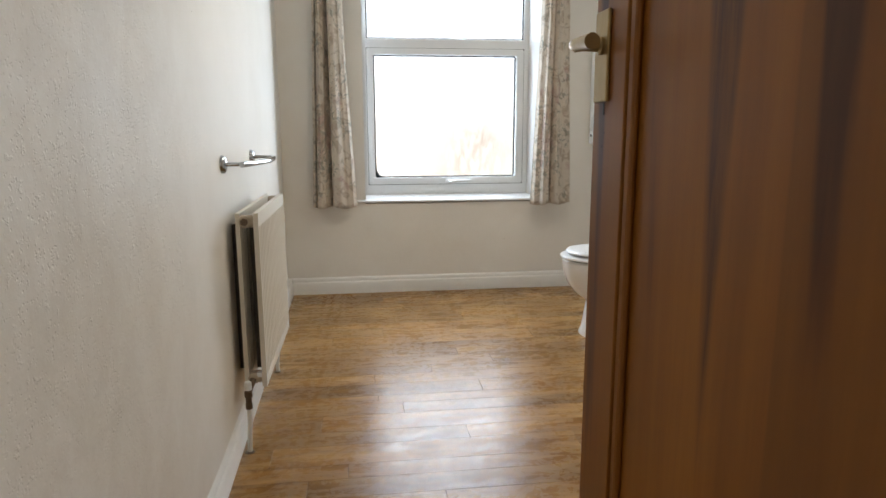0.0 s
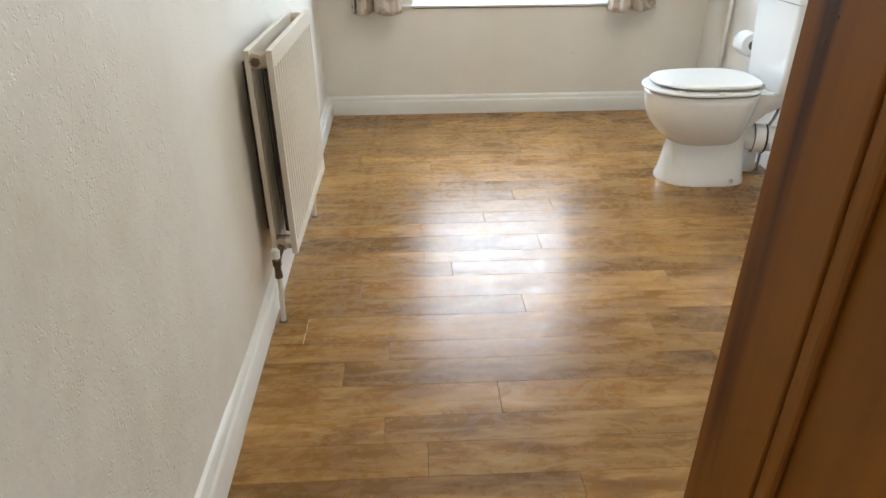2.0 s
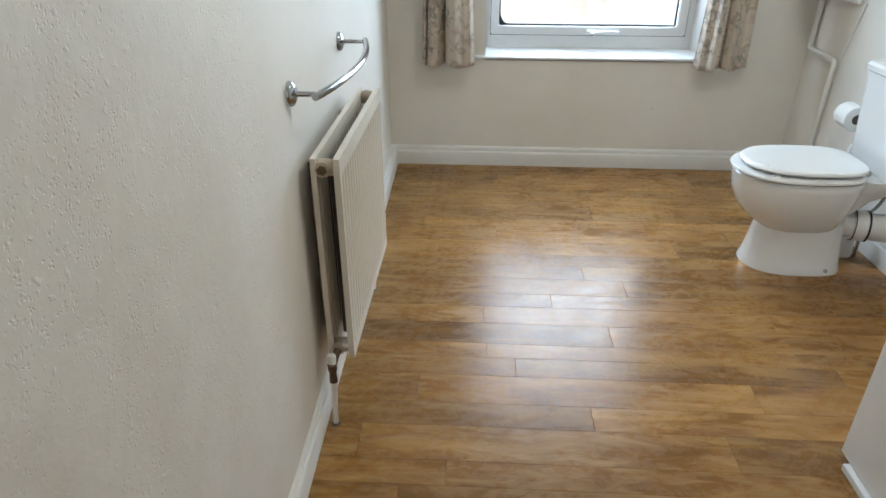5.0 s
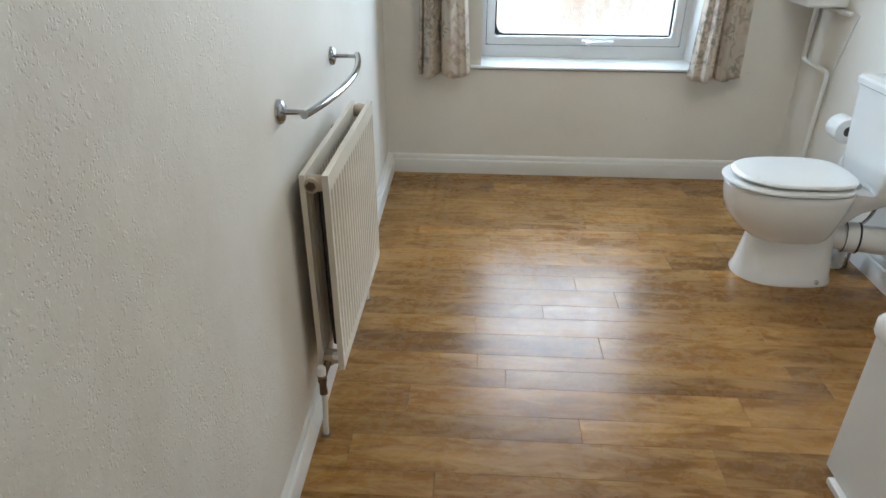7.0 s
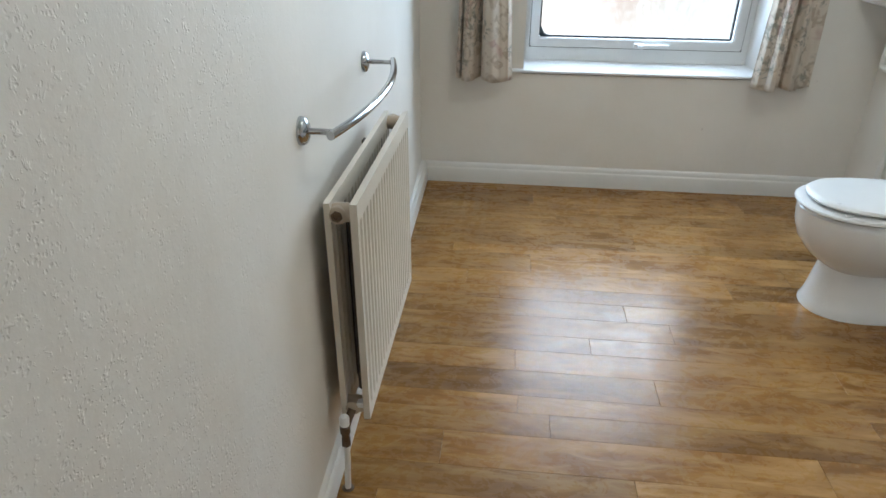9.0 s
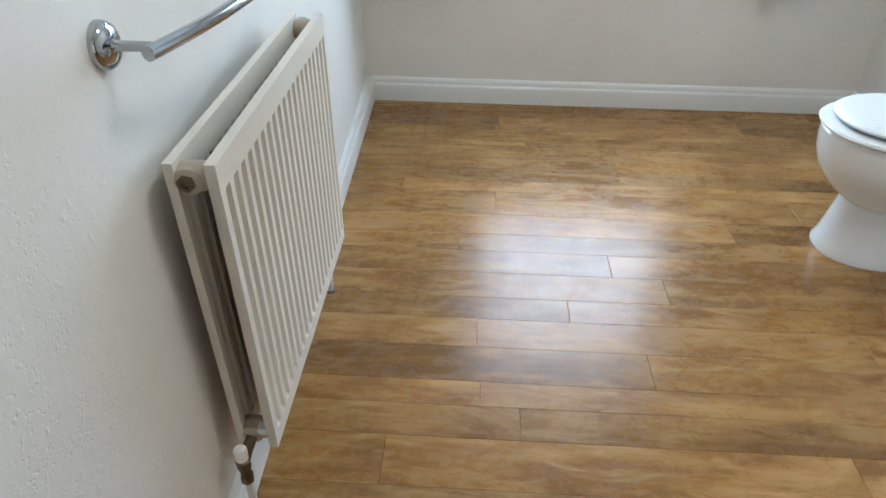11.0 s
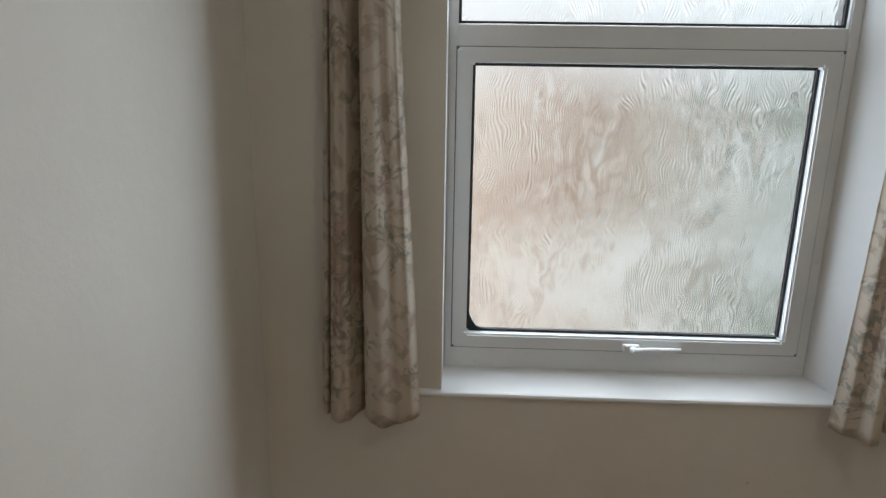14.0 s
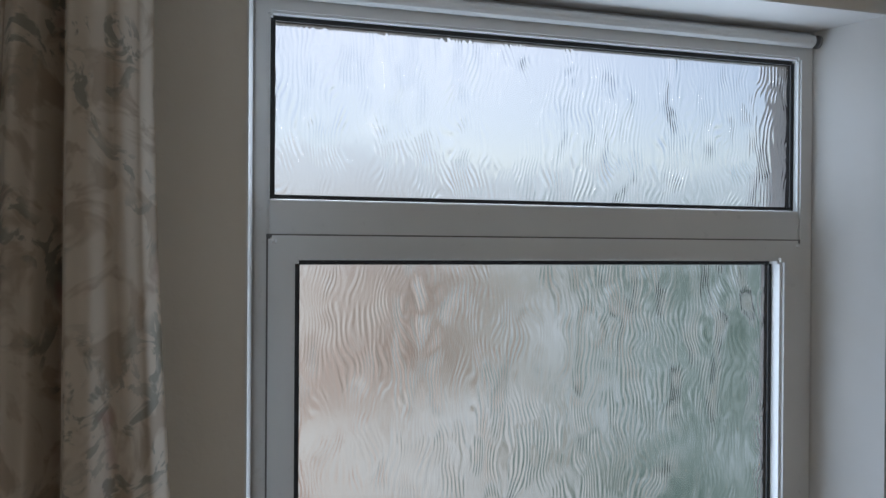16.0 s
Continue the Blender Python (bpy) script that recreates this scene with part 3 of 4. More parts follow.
for y, floor in ((RY0 - 0.030, True), (RY1 + 0.030, True)):
    vx = 0.078
    valve = part("valve", turned((vx, y, 0.168), (0, 0, 1), [(0, 0.0), (0, 0.010), (0.028, 0.010), (0.030, 0.013), (0.048, 0.013), (0.050, 0.010), (0.056, 0.010), (0.056, 0)], 16), COPPER, radiator, "tarnished brass lockshield valve", smooth=True)
    part("valve_cap", turned((vx, y, 0.222), (0, 0, 1), [(0, 0.0), (0, 0.012), (0.022, 0.0125), (0.028, 0.009), (0.030, 0)], 16), PLASTIC, valve, "white plastic cap", smooth=True)
    part("union_nut", turned((vx, y, 0.156), (0, 0, 1), [(0, 0.0), (0, 0.0125), (0.017, 0.0125), (0.017, 0)], 6), COPPER, valve)
    part("valve_tail", tube([(vx, y, 0.205), (0.084, y + (0.012 if y < 1.6 else -0.012), 0.228), (0.092, y + (0.03 if y < 1.6 else -0.03), 0.247)], 0.0105, 12), COPPER, valve, smooth=True)
    part("pipe", tube([(vx - 0.006, y, -0.002), (vx - 0.004, y, 0.05), (vx, y, 0.11), (vx, y, 0.158)], 0.008, 12), GLOSS, radiator, "white painted copper pipe", smooth=True)
    part("pipe_collar", turned((vx - 0.006, y, 0.0), (0, 0, 1), [(0, 0.016), (0.002, 0.015), (0.003, 0.008)], 14), COPPER, radiator)
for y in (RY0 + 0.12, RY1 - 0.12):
    part("bracket", box(left_x(y) + 0.0, RX0 + 0.012, y - 0.015, y + 0.015, RZ0 + 0.03, RZ1 - 0.05, 0.002), RADDUSTSHADE, radiator)

# ---- towel rail ----
RAILZ = 0.962
rail = thing("towel_rail", (left_x(1.6), 1.61, RAILZ), "bowed chrome towel rail on two round wall plates", "towel rail")
ends = []
for y in (1.300, 1.925):
    x = left_x(y)
    rose = part("wall_plate", turned((x - 0.004, y, RAILZ), (1, 0, 0), [(0, 0.0), (0, 0.029), (0.010, 0.029), (0.016, 0.026), (0.020, 0.018), (0.022, 0)], 28), CHROME, rail, smooth=True)
    part("stem", turned((x + 0.014, y, RAILZ), (1, 0, 0), [(0, 0.0), (0, 0.010), (0.006, 0.0065), (0.064, 0.0058), (0.064, 0)], 14), CHROME, rail, smooth=True)
curve = []
for i in range(33):
    t = i / 32
    y = 1.276 + (1.950 - 1.276) * t
    curve.append((0.100 + 0.042 * (1 - (2 * t - 1) ** 2), y, RAILZ))
part("bar", tube(curve, 0.0092, 18), CHROME, rail, smooth=True)

# ---- curtains ----


# the depth of the folds from the outer edge (0) to the window side (1)
FOLDS_WEST = ((0, 0.0), (0.06, 0.016), (0.10, -0.012), (0.125, 0.040), (0.21, 0.056), (0.30, 0.044), (0.40, 0.004), (0.465, -0.016), (0.485, 0.046), (0.55, 0.072), (0.65, 0.080), (0.80, 0.052), (0.92, 0.036), (1, 0.016))
FOLDS_EAST = ((0, 0.0), (0.22, 0.008), (0.27, 0.036), (0.42, 0.056), (0.51, 0.038), (0.555, -0.006), (0.585, 0.040), (0.67, 0.046), (0.71, 0.080), (0.78, 0.080), (0.82, 0.046), (0.92, 0.040), (1, 0.0))


def fold_depth(folds, w):
    for (w0, d0), (w1, d1) in zip(folds, folds[1:]):
        if w <= w1:
            t = min(max((w - w0) / (w1 - w0), 0), 1)
            return d0 + (d1 - d0) * (0.5 - 0.5 * math.cos(math.pi * t))
    return folds[-1][1]


def curtain(name, x0, x1, inner, seed, label):
    """A drawn-back curtain: gathered heading, deep folds below, flaring to the hem; inner: which side faces the window."""
    rnd = random.Random(seed)
    bm = bmesh.new()
    nx, nz = 170, 60
    z0, z1 = 0.588, 2.078
    ph = [rnd.uniform(0, 6.28) for _ in range(6)]
    rows = []
    for j in range(nz + 1):
        v = j / nz
        z = z0 + (z1 - z0) * v
        row = []
        for i in range(nx + 1):
            u = i / nx
            gather = min(max((v - 0.90) / 0.08, 0), 1)
            w = u if inner > 0 else 1 - u
            w += 0.018 * math.sin(4 * v + ph[0]) * math.sin(math.pi * w)
            swing = fold_depth(FOLDS_WEST if inner > 0 else FOLDS_EAST, w) * (1.0 + 0.12 * math.sin(3.1 * v + ph[1])) + 0.004 * math.sin(2 * math.pi * 3.3 * u + ph[1] + 2.9 * v)
            pleat = 0.013 * math.sin(2 * math.pi * 8 * u + ph[2]) + 0.006 * math.sin(2 * math.pi * 16 * u)
            d = swing * (1 - gather) + pleat * gather + 0.003 * math.sin(9 * v + 7 * u + ph[3])
            x = x0 + (x1 - x0) * u - inner * 0.020 * gather * (1 - u if inner > 0 else u)
            flare = 0.050 * (1 - v) ** 2 + 0.006 * math.sin(5.0 * v + ph[4]) + 0.016 * gather
            x += inner * flare * (u if inner > 0 else 1 - u) - inner * (0.042 * (1 - v)) * (1 - u if inner > 0 else u)
            row.append(bm.verts.new((x, 3.345 - d - 0.012 * (1 - v), z + (0.006 * math.sin(11 * u + ph[5]) if j == 0 else 0))))
        rows.append(row)
    for a, b in zip(rows, rows[1:]):
        for i in range(nx):
            bm.faces.new((a[i], a[i + 1], b[i + 1], b[i]))
    top = thing(name, ((x0 + x1) / 2, 3.36, 2.04), label, "curtain", "pair of curtains at the window")
    ob = part("drape", bm, FABRIC, top, smooth=False)
    for p in ob.data.polygons:
        p.use_smooth = True
    so = ob.modifiers.new("thick", "SOLIDIFY")
    so.thickness, so.offset = 0.003, 0
    tape = bmesh.new()
    box_in(tape, x0 + 0.01, x1 - 0.01, 3.384, 3.387, 1.985, 2.05)
    part("heading_tape", tape, PAPER, top, "white pleating tape")
    return top


curtain("curtain", 0.203, 0.385, 1, 4, "cream floral cotton curtain drawn back, gathered on a track")
curtain("curtain", 1.620, 1.800, -1, 9, "cream floral cotton curtain drawn back beside the white heater")
track = thing("curtain_track", (1.0, 3.41, 2.061), "thin white plastic curtain track above the window", "curtain track")
part("track_profile", box(0.20, 1.84, 3.397, 3.406, 2.057, 2.064, 0.002), UPVC, track)
for x in (0.24, 0.80, 1.40, 1.80):
    part("track_bracket", box(x - 0.012, x + 0.012, 3.405, FAR, 2.055, 2.068, 0.002), UPVC, track)

# ---- toilet ----
TY = 2.352


def oval(x0, x1, w, z, n=40, square=2.3, back=3.4):
    """An egg-like outline: rounded at the front (-x), squarer at the back."""
    cx, rx, out = (x0 + x1) / 2, (x1 - x0) / 2, []
    for k in range(n):
        a = 2 * math.pi * k / n
        c, s = math.cos(a), math.sin(a)
        e = 2 / (back if c > 0 else square)
        out.append((cx + rx * math.copysign(abs(c) ** e, c), TY + w * math.copysign(abs(s) ** e, s), z))
    return out


toilet = thing("toilet", (1.80, TY, 0.0), "white ceramic close-coupled toilet with the lid down", "toilet")
part("bowl", loft([oval(1.66, 1.92, 0.085, 0.163), oval(1.622, 1.925, 0.108, 0.186), oval(1.566, 1.935, 0.136, 0.228), oval(1.526, 1.945, 0.158, 0.280), oval(1.507, 1.955, 0.170, 0.330),
                   oval(1.500, 1.965, 0.176, 0.375), oval(1.498, 1.970, 0.177, 0.400), oval(1.504, 1.968, 0.172, 0.408)]), CERAMIC, toilet, smooth=True)
part("pedestal", loft([oval(1.596, 1.985, 0.138, 0.0), oval(1.596, 1.985, 0.138, 0.010), oval(1.606, 1.980, 0.126, 0.035), oval(1.614, 1.975, 0.117, 0.085), oval(1.624, 1.967, 0.108, 0.150), oval(1.632, 1.965, 0.100, 0.200), oval(1.70, 1.96, 0.08, 0.26)]), CERAMIC, toilet, smooth=True)
part("cistern_shelf", loft([[(x, TY + s * w, z) for x, s, z in ()] or oval(1.90, 1.97, 0.075, 0.255, back=4), oval(1.90, 2.02, 0.085, 0.310, back=5), oval(1.90, 2.10, 0.105, 0.355, back=6), oval(1.90, 2.150, 0.120, 0.380, back=7), oval(1.90, 2.155, 0.122, 0.404, back=7)]), CERAMIC, toilet, smooth=True)
seat = part("seat", loft([oval(1.512, 1.950, 0.168, 0.415), oval(1.488, 1.958, 0.185, 0.417), oval(1.486, 1.960, 0.186, 0.422), oval(1.490, 1.956, 0.183, 0.428), oval(1.504, 1.950, 0.174, 0.431)]), PLASTIC, toilet, "white moulded seat", smooth=True)
lid = part("seat_lid", loft([oval(1.536, 1.956, 0.154, 0.438), oval(1.519, 1.964, 0.166, 0.442), oval(1.516, 1.966, 0.169, 0.449), oval(1.523, 1.964, 0.164, 0.456), oval(1.541, 1.956, 0.151, 0.459), oval(1.62, 1.92, 0.10, 0.461)]), PLASTIC, toilet, "white closed lid", smooth=True)
for y in (TY - 0.085, TY + 0.085):
    part("hinge", turned((1.955, y - 0.018, 0.436), (0, 1, 0), [(0, 0.0), (0, 0.012), (0.036, 0.012), (0.036, 0)], 12), CHROME, toilet)
for x, y in ((1.60, TY - 0.14), (1.75, TY - 0.178)):
    part("buffer", box(x - 0.012, x + 0.012, y - 0.004, y + 0.012, 0.427, 0.436, 0.002), PLASTIC, toilet)


def tank(x0, x1, w, z, r=0.03):
    pts = []
    for cx, cy, a0 in ((x1 - 0.008, w - 0.008, 0), (x0 + r, w - r, 90), (x0 + r, -w + r, 180), (x1 - 0.008, -w + 0.008, 270)):
        rr = 0.008 if cx > (x0 + x1) / 2 else r
        for k in range(7):
            a = radians(a0 + 15 * k)
            pts.append((cx + rr * math.cos(a), TY + cy + rr * math.sin(a), z))
    return pts


part("cistern", loft([tank(2.017, 2.160, 0.150, 0.406), tank(2.008, 2.162, 0.165, 0.44), tank(2.0, 2.164, 0.180, 0.60), tank(1.994, 2.165, 0.186, 0.765)]), CERAMIC, toilet, smooth=True)
clid = part("cistern_lid", loft([tank(1.99, 2.166, 0.189, 0.766), tank(1.982, 2.167, 0.196, 0.772), tank(1.982, 2.167, 0.196, 0.792), tank(1.99, 2.163, 0.190, 0.802), tank(2.015, 2.15, 0.165, 0.806)]), CERAMIC, toilet, smooth=True)
part("flush_button", turned((2.065, TY, 0.800), (0, 0, 1), [(0, 0.0), (0, 0.026), (0.012, 0.026), (0.015, 0.021), (0.013, 0.018), (0.015, 0.0)], 24), CHROME, clid, "round chrome flush button", smooth=True)
for y in (TY - 0.128, TY + 0.128):
    part("floor_screw", turned((1.895, y, 0.022), (0, -1 if y < TY else 1, 0.35), [(0, 0.0), (0, 0.009), (0.006, 0.007), (0.007, 0)], 12), CHROME, toilet)
# waste pipe
waste = thing("waste_pipe", (2.07, 2.29, 0.19), "white plastic soil pipe with black rubber seals", "waste pipe")


def along(d):
    """A place on the pipe's centre line, d metres from the pan."""
    return (1.965 + 0.962 * d, 2.328 - 0.272 * d, 0.190)


part("spigot", tube([(1.86, 2.345, 0.235), (1.93, 2.338, 0.200), (1.985, 2.322, 0.190), along(0.036)], [0.066, 0.060, 0.055, 0.054], 24), CERAMIC, toilet, smooth=True)
part("connector", tube([along(0.030), along(0.040), along(0.078), along(0.086)], [0.060, 0.063, 0.063, 0.059], 28), PLASTIC, waste, smooth=True)
for d, w in ((0.033, 0.003), (0.080, 0.007)):
    part("seal", tube([along(d), along(d + w)], 0.0645, 28), RUBBER, waste, "black rubber ring")
part("soil_pipe", tube([along(0.08), along(0.225)], 0.056, 24), PLASTIC, waste, smooth=True)
# water feed to the cistern
feed = thing("feed_pipe", (2.12, 2.42, 0.0), "thin braided water hose under the cistern", "pipe")
part("hose", tube(bent([(2.10, 2.40, 0.0), (2.10, 2.40, 0.20), (2.080, 2.31, 0.29), (2.078, 2.285, 0.415)], 0.05), 0.007, 10), CHROME, feed, smooth=True)
brush = thing("toilet_brush", (2.100, 2.650, 0.0), "white plastic toilet brush standing in its pot", "toilet brush")
part("pot", turned((2.100, 2.650, 0), (0, 0, 1), [(0, 0.0), (0, 0.042), (0.01, 0.046), (0.14, 0.050), (0.145, 0.047), (0.145, 0.0)], 24), PLASTIC, brush, smooth=True)
part("brush_handle", turned((2.100, 2.650, 0.145), (0, 0, 1), [(0, 0.0), (0, 0.012), (0.10, 0.011), (0.16, 0.016), (0.22, 0.019), (0.255, 0.017), (0.27, 0.010), (0.272, 0)], 16), PLASTIC, brush, smooth=True)
pot = thing("cleaner_pot", (2.055, 2.415, 0.0), "small white plastic pot standing behind the toilet", "pot")
part("body", turned((2.055, 2.415, 0), (0, 0, 1), [(0, 0.0), (0, 0.033), (0.005, 0.036), (0.10, 0.034), (0.105, 0.030), (0.105, 0)], 22), PLASTIC, pot, smooth=True)

# ---- toilet roll ----
roll = thing("toilet_roll", (2.100, 2.72, 0.52), "white toilet roll on a chrome wall holder", "toilet roll")
bm = bmesh.new()
y0, y1 = 2.675, 2.775
prof = [(y0, 0.022), (y0, 0.050), (y0 + 0.003, 0.054), (y1 - 0.003, 0.054), (y1, 0.050), (y1, 0.022)]
loft_in(bm, [[(2.098 + r * math.cos(a), y, 0.520 + r * math.sin(a)) for a in (2 * math.pi * k / 36 for k in range(36))] for y, r in prof], False, False)
part("paper", bm, PAPER, roll, smooth=True)
part("core", tube([(2.098, y0 + 0.001, 0.520), (2.098, y1 - 0.001, 0.520)], 0.0222, 24), CARD, roll, "dark cardboard core")
part("holder", tube(bent([(2.165, 2.655, 0.550), (2.12, 2.655, 0.550), (2.098, 2.660, 0.530), (2.098, 2.785, 0.527)], 0.012), 0.005, 10), CHROME, roll, "chrome holder", smooth=True)
part("holder_plate", turned((2.17, 2.655, 0.550), (-1, 0, 0), [(0, 0.0), (0, 0.024), (0.006, 0.024), (0.010, 0.016), (0.010, 0)], 20), CHROME, roll, smooth=True)

# ---- bath ----
BX0, BY0, BY1 = 1.482, -0.45, 1.225
bath = thing("bath", (1.83, 0.4, 0.0), "white acrylic bath with a plain white side panel", "bath")
part("side_panel", box(BX0, BX0 + 0.012, BY0, BY1 - 0.002, 0.022, 0.468, 0.003), PANEL, bath)
part("end_panel", box(BX0 + 0.014, RIGHT - 0.022, BY1 - 0.014, BY1 - 0.002, 0.022, 0.468, 0.003), PANEL, bath)
part("plinth", box(1.466, BX0 + 0.004, BY0, 1.178, 0.0, 0.021, 0.003), PANEL, bath)


def rrect(x0, x1, y0, y1, r, z, n=8):
    pts = []
    for cx, cy, a0 in ((x1 - r, y1 - r, 0), (x0 + r, y1 - r, 90), (x0 + r, y0 + r, 180), (x1 - r, y0 + r, 270)):
        for k in range(n + 1):
            a = radians(a0 + 90 * k / n)
            pts.append((cx + r * math.cos(a), cy + r * math.sin(a), z))
    return pts


o = 0.012
part("tub", loft([rrect(BX0 - o, RIGHT - 0.002, BY0, BY1 + o, 0.03, 0.466), rrect(BX0 - o - 0.004, RIGHT - 0.001, BY0, BY1 + o + 0.004, 0.034, 0.475), rrect(BX0 - o - 0.004, RIGHT - 0.001, BY0, BY1 + o + 0.004, 0.034, 0.508),
                  rrect(BX0 - o + 0.004, RIGHT - 0.004, BY0 + 0.01, BY1 + o - 0.004, 0.03, 0.522), rrect(BX0 + 0.045, RIGHT - 0.06, BY0 + 0.08, BY1 - 0.05, 0.11, 0.522),
                  rrect(BX0 + 0.060, RIGHT - 0.075, BY0 + 0.10, BY1 - 0.07, 0.12, 0.505), rrect(BX0 + 0.10, RIGHT - 0.11, BY0 + 0.18, BY1 - 0.13, 0.14, 0.20), rrect(BX0 + 0.15, RIGHT - 0.16, BY0 + 0.26, BY1 - 0.20, 0.13, 0.13)], True, True), ACRYLIC, bath, smooth=True)

# ---- water heater and pipes ----
heater = thing("water_heater", (2.08, 3.25, 0.97), "white wall-hung water heater box in the corner", "water heater")
part("casing", box(1.985, RIGHT, 3.10, FAR - 0.004, 0.972, 1.690, 0.014, 3), PANEL, heater)
for y in (3.16, 3.25, 3.36):
    part("knob", turned((1.986, y, 1.03), (-1, 0, 0), [(0, 0.0), (0, 0.009), (0.006, 0.008), (0.007, 0)], 14), CARD, heater, "small dark control")
pipe = thing("heater_pipe", (2.15, 3.2, 0.0), "white painted water pipe with a sideways offset below the heater", "pipe")
part("run", tube(bent([(2.148, 3.350, 0.985), (2.148, 3.360, 0.690), (2.150, 3.085, 0.680), (2.150, 3.110, 0.0)], 0.028), 0.0125, 14), GLOSS, pipe, smooth=True)
part("upper_run", tube(bent([(2.150, 3.350, 0.955), (2.150, 3.02, 0.955)], 0.02), 0.011, 12), GLOSS, pipe, smooth=True)
cable = thing("cable", (2.166, 3.0, 0.7), "thin white cable clipped to the wall", "cable")
part("cord", tube([(2.166, 2.985, 0.955), (2.166, 3.03, 0.82), (2.166, 3.075, 0.70)], 0.004, 8), PLASTIC, cable)

# ---- door ----
door = thing("door_1", (0.829, 0.178, 0.0), "varnished pine panel door standing open, with a worn brass handle", "door", kind="structure")
DW, DH, DT = 0.762, 1.985, 0.040


def dbox(u0, u1, z0, z1, t0=0.0, t1=DT, bevel=0.0):
    """u: from the free edge towards the hinges; t: depth from the face that looks at the radiator."""
    return box(0.829 + t0, 0.829 + t1, 0.178 - u1, 0.178 - u0, z0, z1, bevel)


SW = 0.117
part("stile", dbox(0, SW, 0.008, DH, bevel=0.002), PINE, door)
part("stile", dbox(DW - SW, DW, 0.008, DH, bevel=0.002), PINE, door)
part("rail", dbox(SW + 0.0005, DW - SW - 0.0005, 0.008, 0.22, 0.0008, DT - 0.0008), PINE_H, door)
part("rail", dbox(SW + 0.0005, DW - SW - 0.0005, 1.275, 1.42, 0.0008, DT - 0.0008), PINE_H, door)
part("rail", dbox(SW + 0.0005, DW - SW - 0.0005, 1.86, DH, 0.0008, DT - 0.0008), PINE_H, door)
for z0, z1 in ((0.22, 1.275), (1.42, 1.86)):
    part("panel", dbox(SW - 0.004, DW - SW + 0.004, z0 - 0.004, z1 + 0.004, 0.014, 0.026), PINE, door)
    for t0, t1 in ((0.003, 0.0139), (0.0261, 0.037)):
        for u0, u1 in ((SW, SW + 0.022), (DW - SW - 0.022, DW - SW)):
            part("moulding", dbox(u0, u1, z0, z1, t0, t1, 0.005), PINE, door, "dark stained moulding")
        for a, b in ((z0, z0 + 0.022), (z1 - 0.022, z1)):
            part("moulding", dbox(SW + 0.022, DW - SW - 0.022, a, b, t0, t1, 0.005), PINE_H, door)
plate = part("handle_plate", dbox(0.012, 0.062, 1.105, 1.235, -0.006, -0.0005, 0.002), BRASS, door, "worn brass lever plate")
for u in (0.019, 0.055):
    for z in (1.115, 1.225):
        part("screw", turned((0.829, 0.178 - u, z), (-1, 0, 0), [(0, 0.0), (0, 0.004), (0.0015, 0.003), (0.0015, 0)], 10), RUBBER, plate, "dark screw head")
part("spindle_boss", turned((0.824, 0.178 - 0.042, 1.185), (-1, 0, 0), [(0, 0.0), (0, 0.013), (0.006, 0.013), (0.008, 0.009), (0.030, 0.008), (0.042, 0.010), (0.044, 0)], 16), BRASS, plate, smooth=True)
part("lever", tube(bent([(0.794, 0.136, 1.185), (0.780, 0.136, 1.185), (0.776, 0.113, 1.184), (0.776, 0.048, 1.180)], 0.012), [0.008] * 9 + [0.0085] * 6 + [0.011], 12), BRASS, plate, smooth=True)
for z in (1.04, 1.06):
    part("screw_hole", turned((0.8288, 0.178 - 0.04 - (z - 1.04) * 0.4, z), (-1, 0, 0), [(0, 0.0), (0, 0.002), (0.0006, 0.0)], 8), RUBBER, door)
part("keyhole", dbox(0.040, 0.044, 1.086, 1.103, -0.0008, 0.0005), RUBBER, door, "dark keyhole")
# door lining
bm = bmesh.new()
for x0, x1, z0, z1 in ((0.16, 0.185, 0, 2.02), (0.960, 0.985, 0, 2.02), (0.185, 0.960, 1.995, 2.02)):
    box_in(bm, x0, x1, NEAR - 0.125, NEAR + 0.005, z0, z1)
setting("trim_door_lining", bm, GLOSS, "white painted door lining", "door frame")

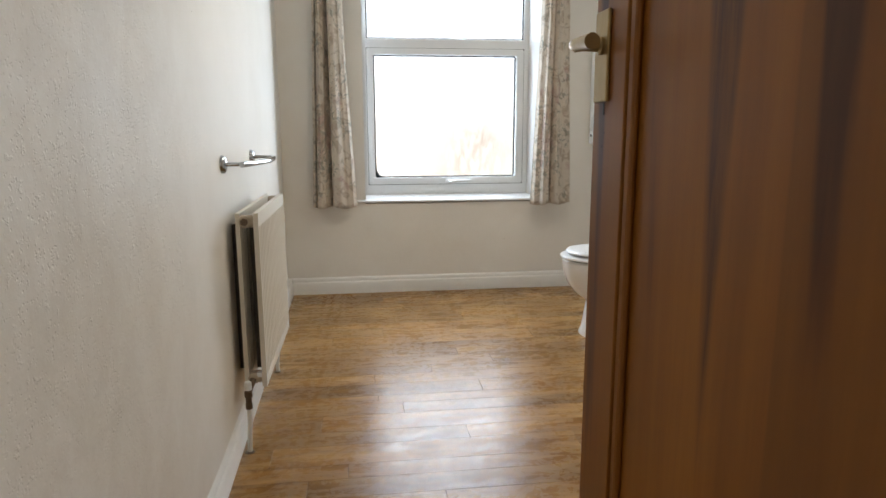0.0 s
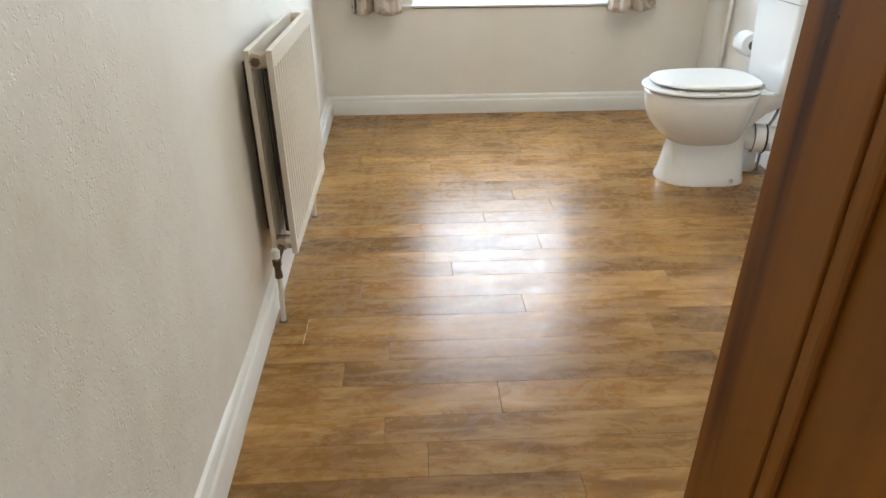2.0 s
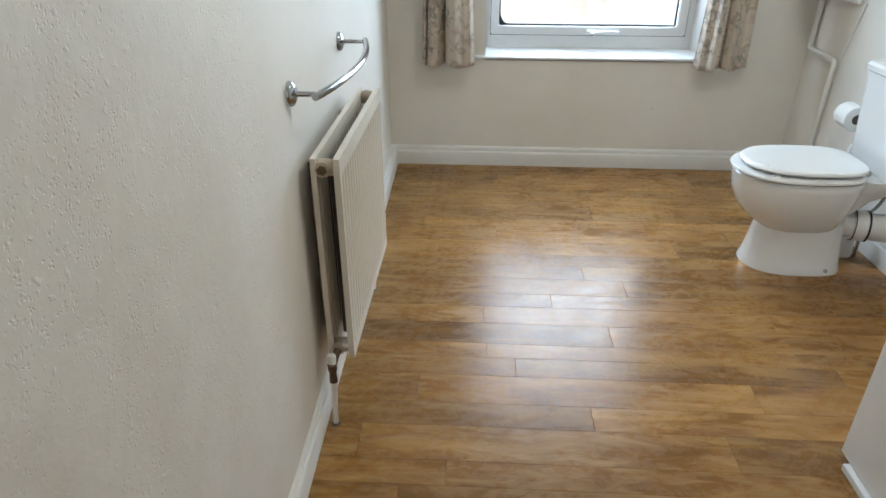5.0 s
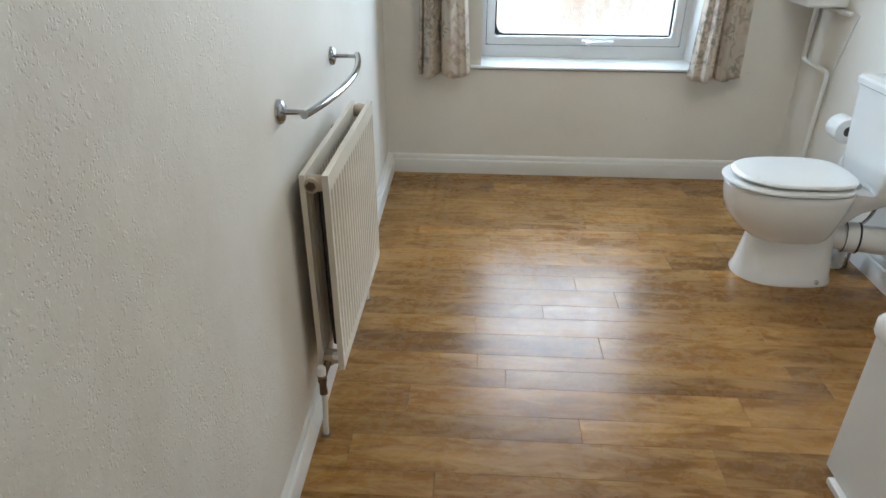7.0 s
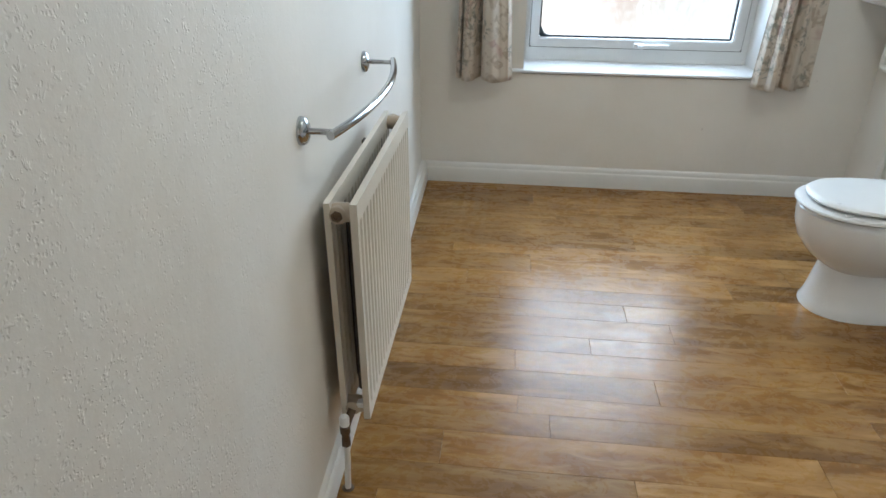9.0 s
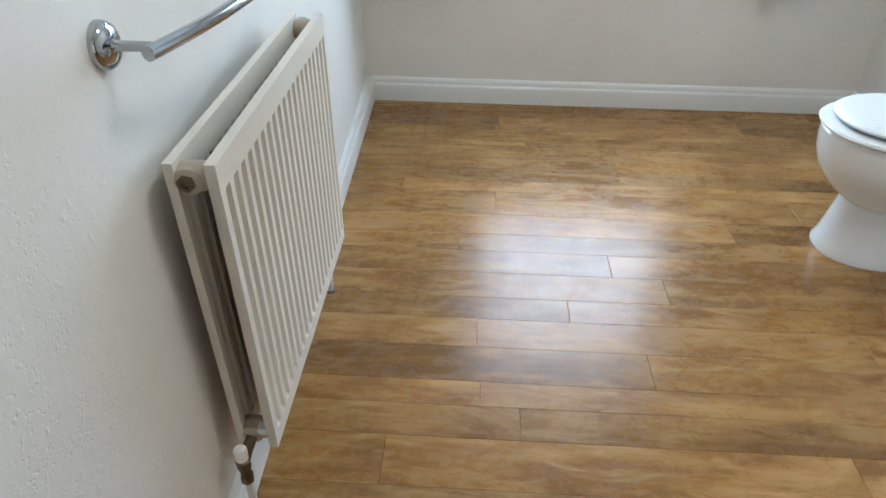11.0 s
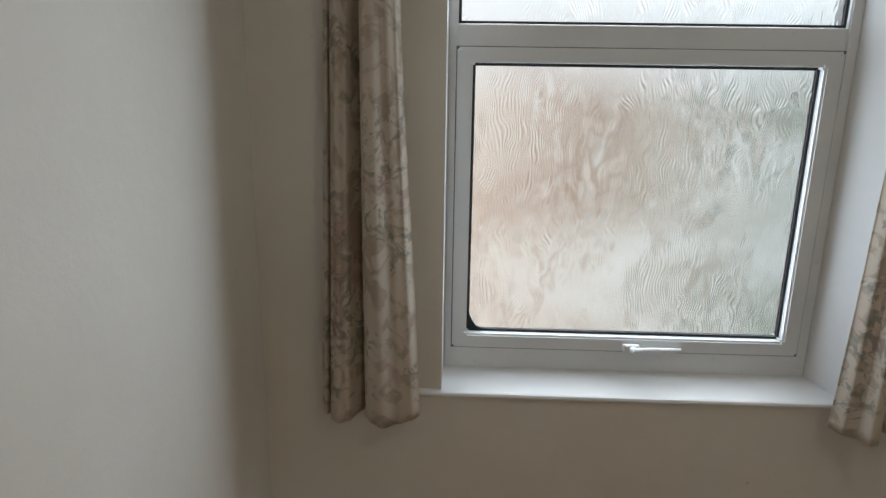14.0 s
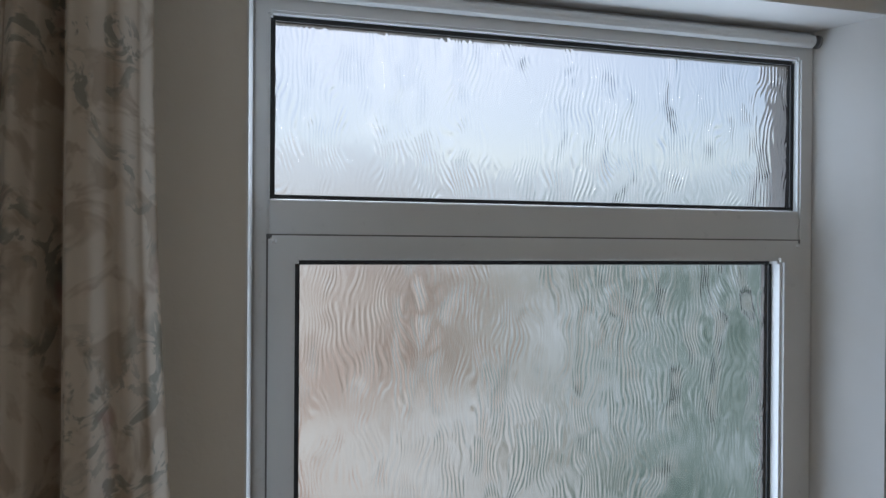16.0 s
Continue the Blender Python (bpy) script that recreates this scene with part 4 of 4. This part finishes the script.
# ---- floor boards ----
floor = setting("floor", box(-0.1, RIGHT, NEAR - 0.12, FAR, -0.10, -0.012), SUB, "laminate floor of oak-effect boards", "floor")
def plank_mesh(length, width):
    bm = bmesh.new()
    g, c, t = 0.0004, 0.0008, 0.012
    def loop(d, z):
        e = d * 0.45
        return [(d, e, z), (length - d, e, z), (length - d, width - e, z), (d, width - e, z)]
    loft_in(bm, [loop(g, -t), loop(g, -c * 0.6), loop(g + c, 0.0)])
    bmesh.ops.recalc_face_normals(bm, faces=bm.faces)
    me = bpy.data.meshes.new("plank")
    bm.to_mesh(me)
    bm.free()
    me.materials.append(OAK)
    return me


rnd = random.Random(12)
cache = {}
LENGTH = 1.045
# rows of boards: near edge, far edge and where one joint lies
ROWS = [(1.06, 1.147, 0.403), (1.147, 1.28, 0.15), (1.28, 1.381, 0.826), (1.381, 1.512, 0.30), (1.512, 1.607, 0.609), (1.607, 1.685, 0.514), (1.685, 1.807, 0.95), (1.807, 1.919, 0.503),
        (1.919, 2.012, 0.762), (2.012, 2.129, 1.06), (2.129, 2.241, 0.911), (2.241, 2.336, 0.438), (2.336, 2.456, 1.345), (2.456, 2.61, 0.562), (2.61, 2.69, 0.22), (2.69, 2.781, 1.03)]
edge = 1.06
while edge > NEAR - 0.12:
    w = rnd.choice((0.09, 0.105, 0.12))
    ROWS.insert(0, (max(edge - w, NEAR - 0.12), edge, rnd.uniform(0, LENGTH)))
    edge -= w
edge = 2.781
while edge < FAR - 0.005:
    w = rnd.choice((0.09, 0.105, 0.12))
    ROWS.append((edge, min(edge + w, FAR), rnd.uniform(0, LENGTH)))
    edge += w
for y0, y1, joint in ROWS:
    x = joint - LENGTH * math.ceil((joint + 0.05) / LENGTH)
    while x < RIGHT:
        a, b = max(x, -0.05), min(x + LENGTH, RIGHT)
        if b - a > 0.02 and y1 - y0 > 0.01:
            key = (round(b - a, 3), round(y1 - y0, 3))
            if key not in cache:
                cache[key] = plank_mesh(*key)
            ob = new("plank", cache[key])
            ob.location = (a, y0, 0)
            ob.parent = floor
        x += LENGTH
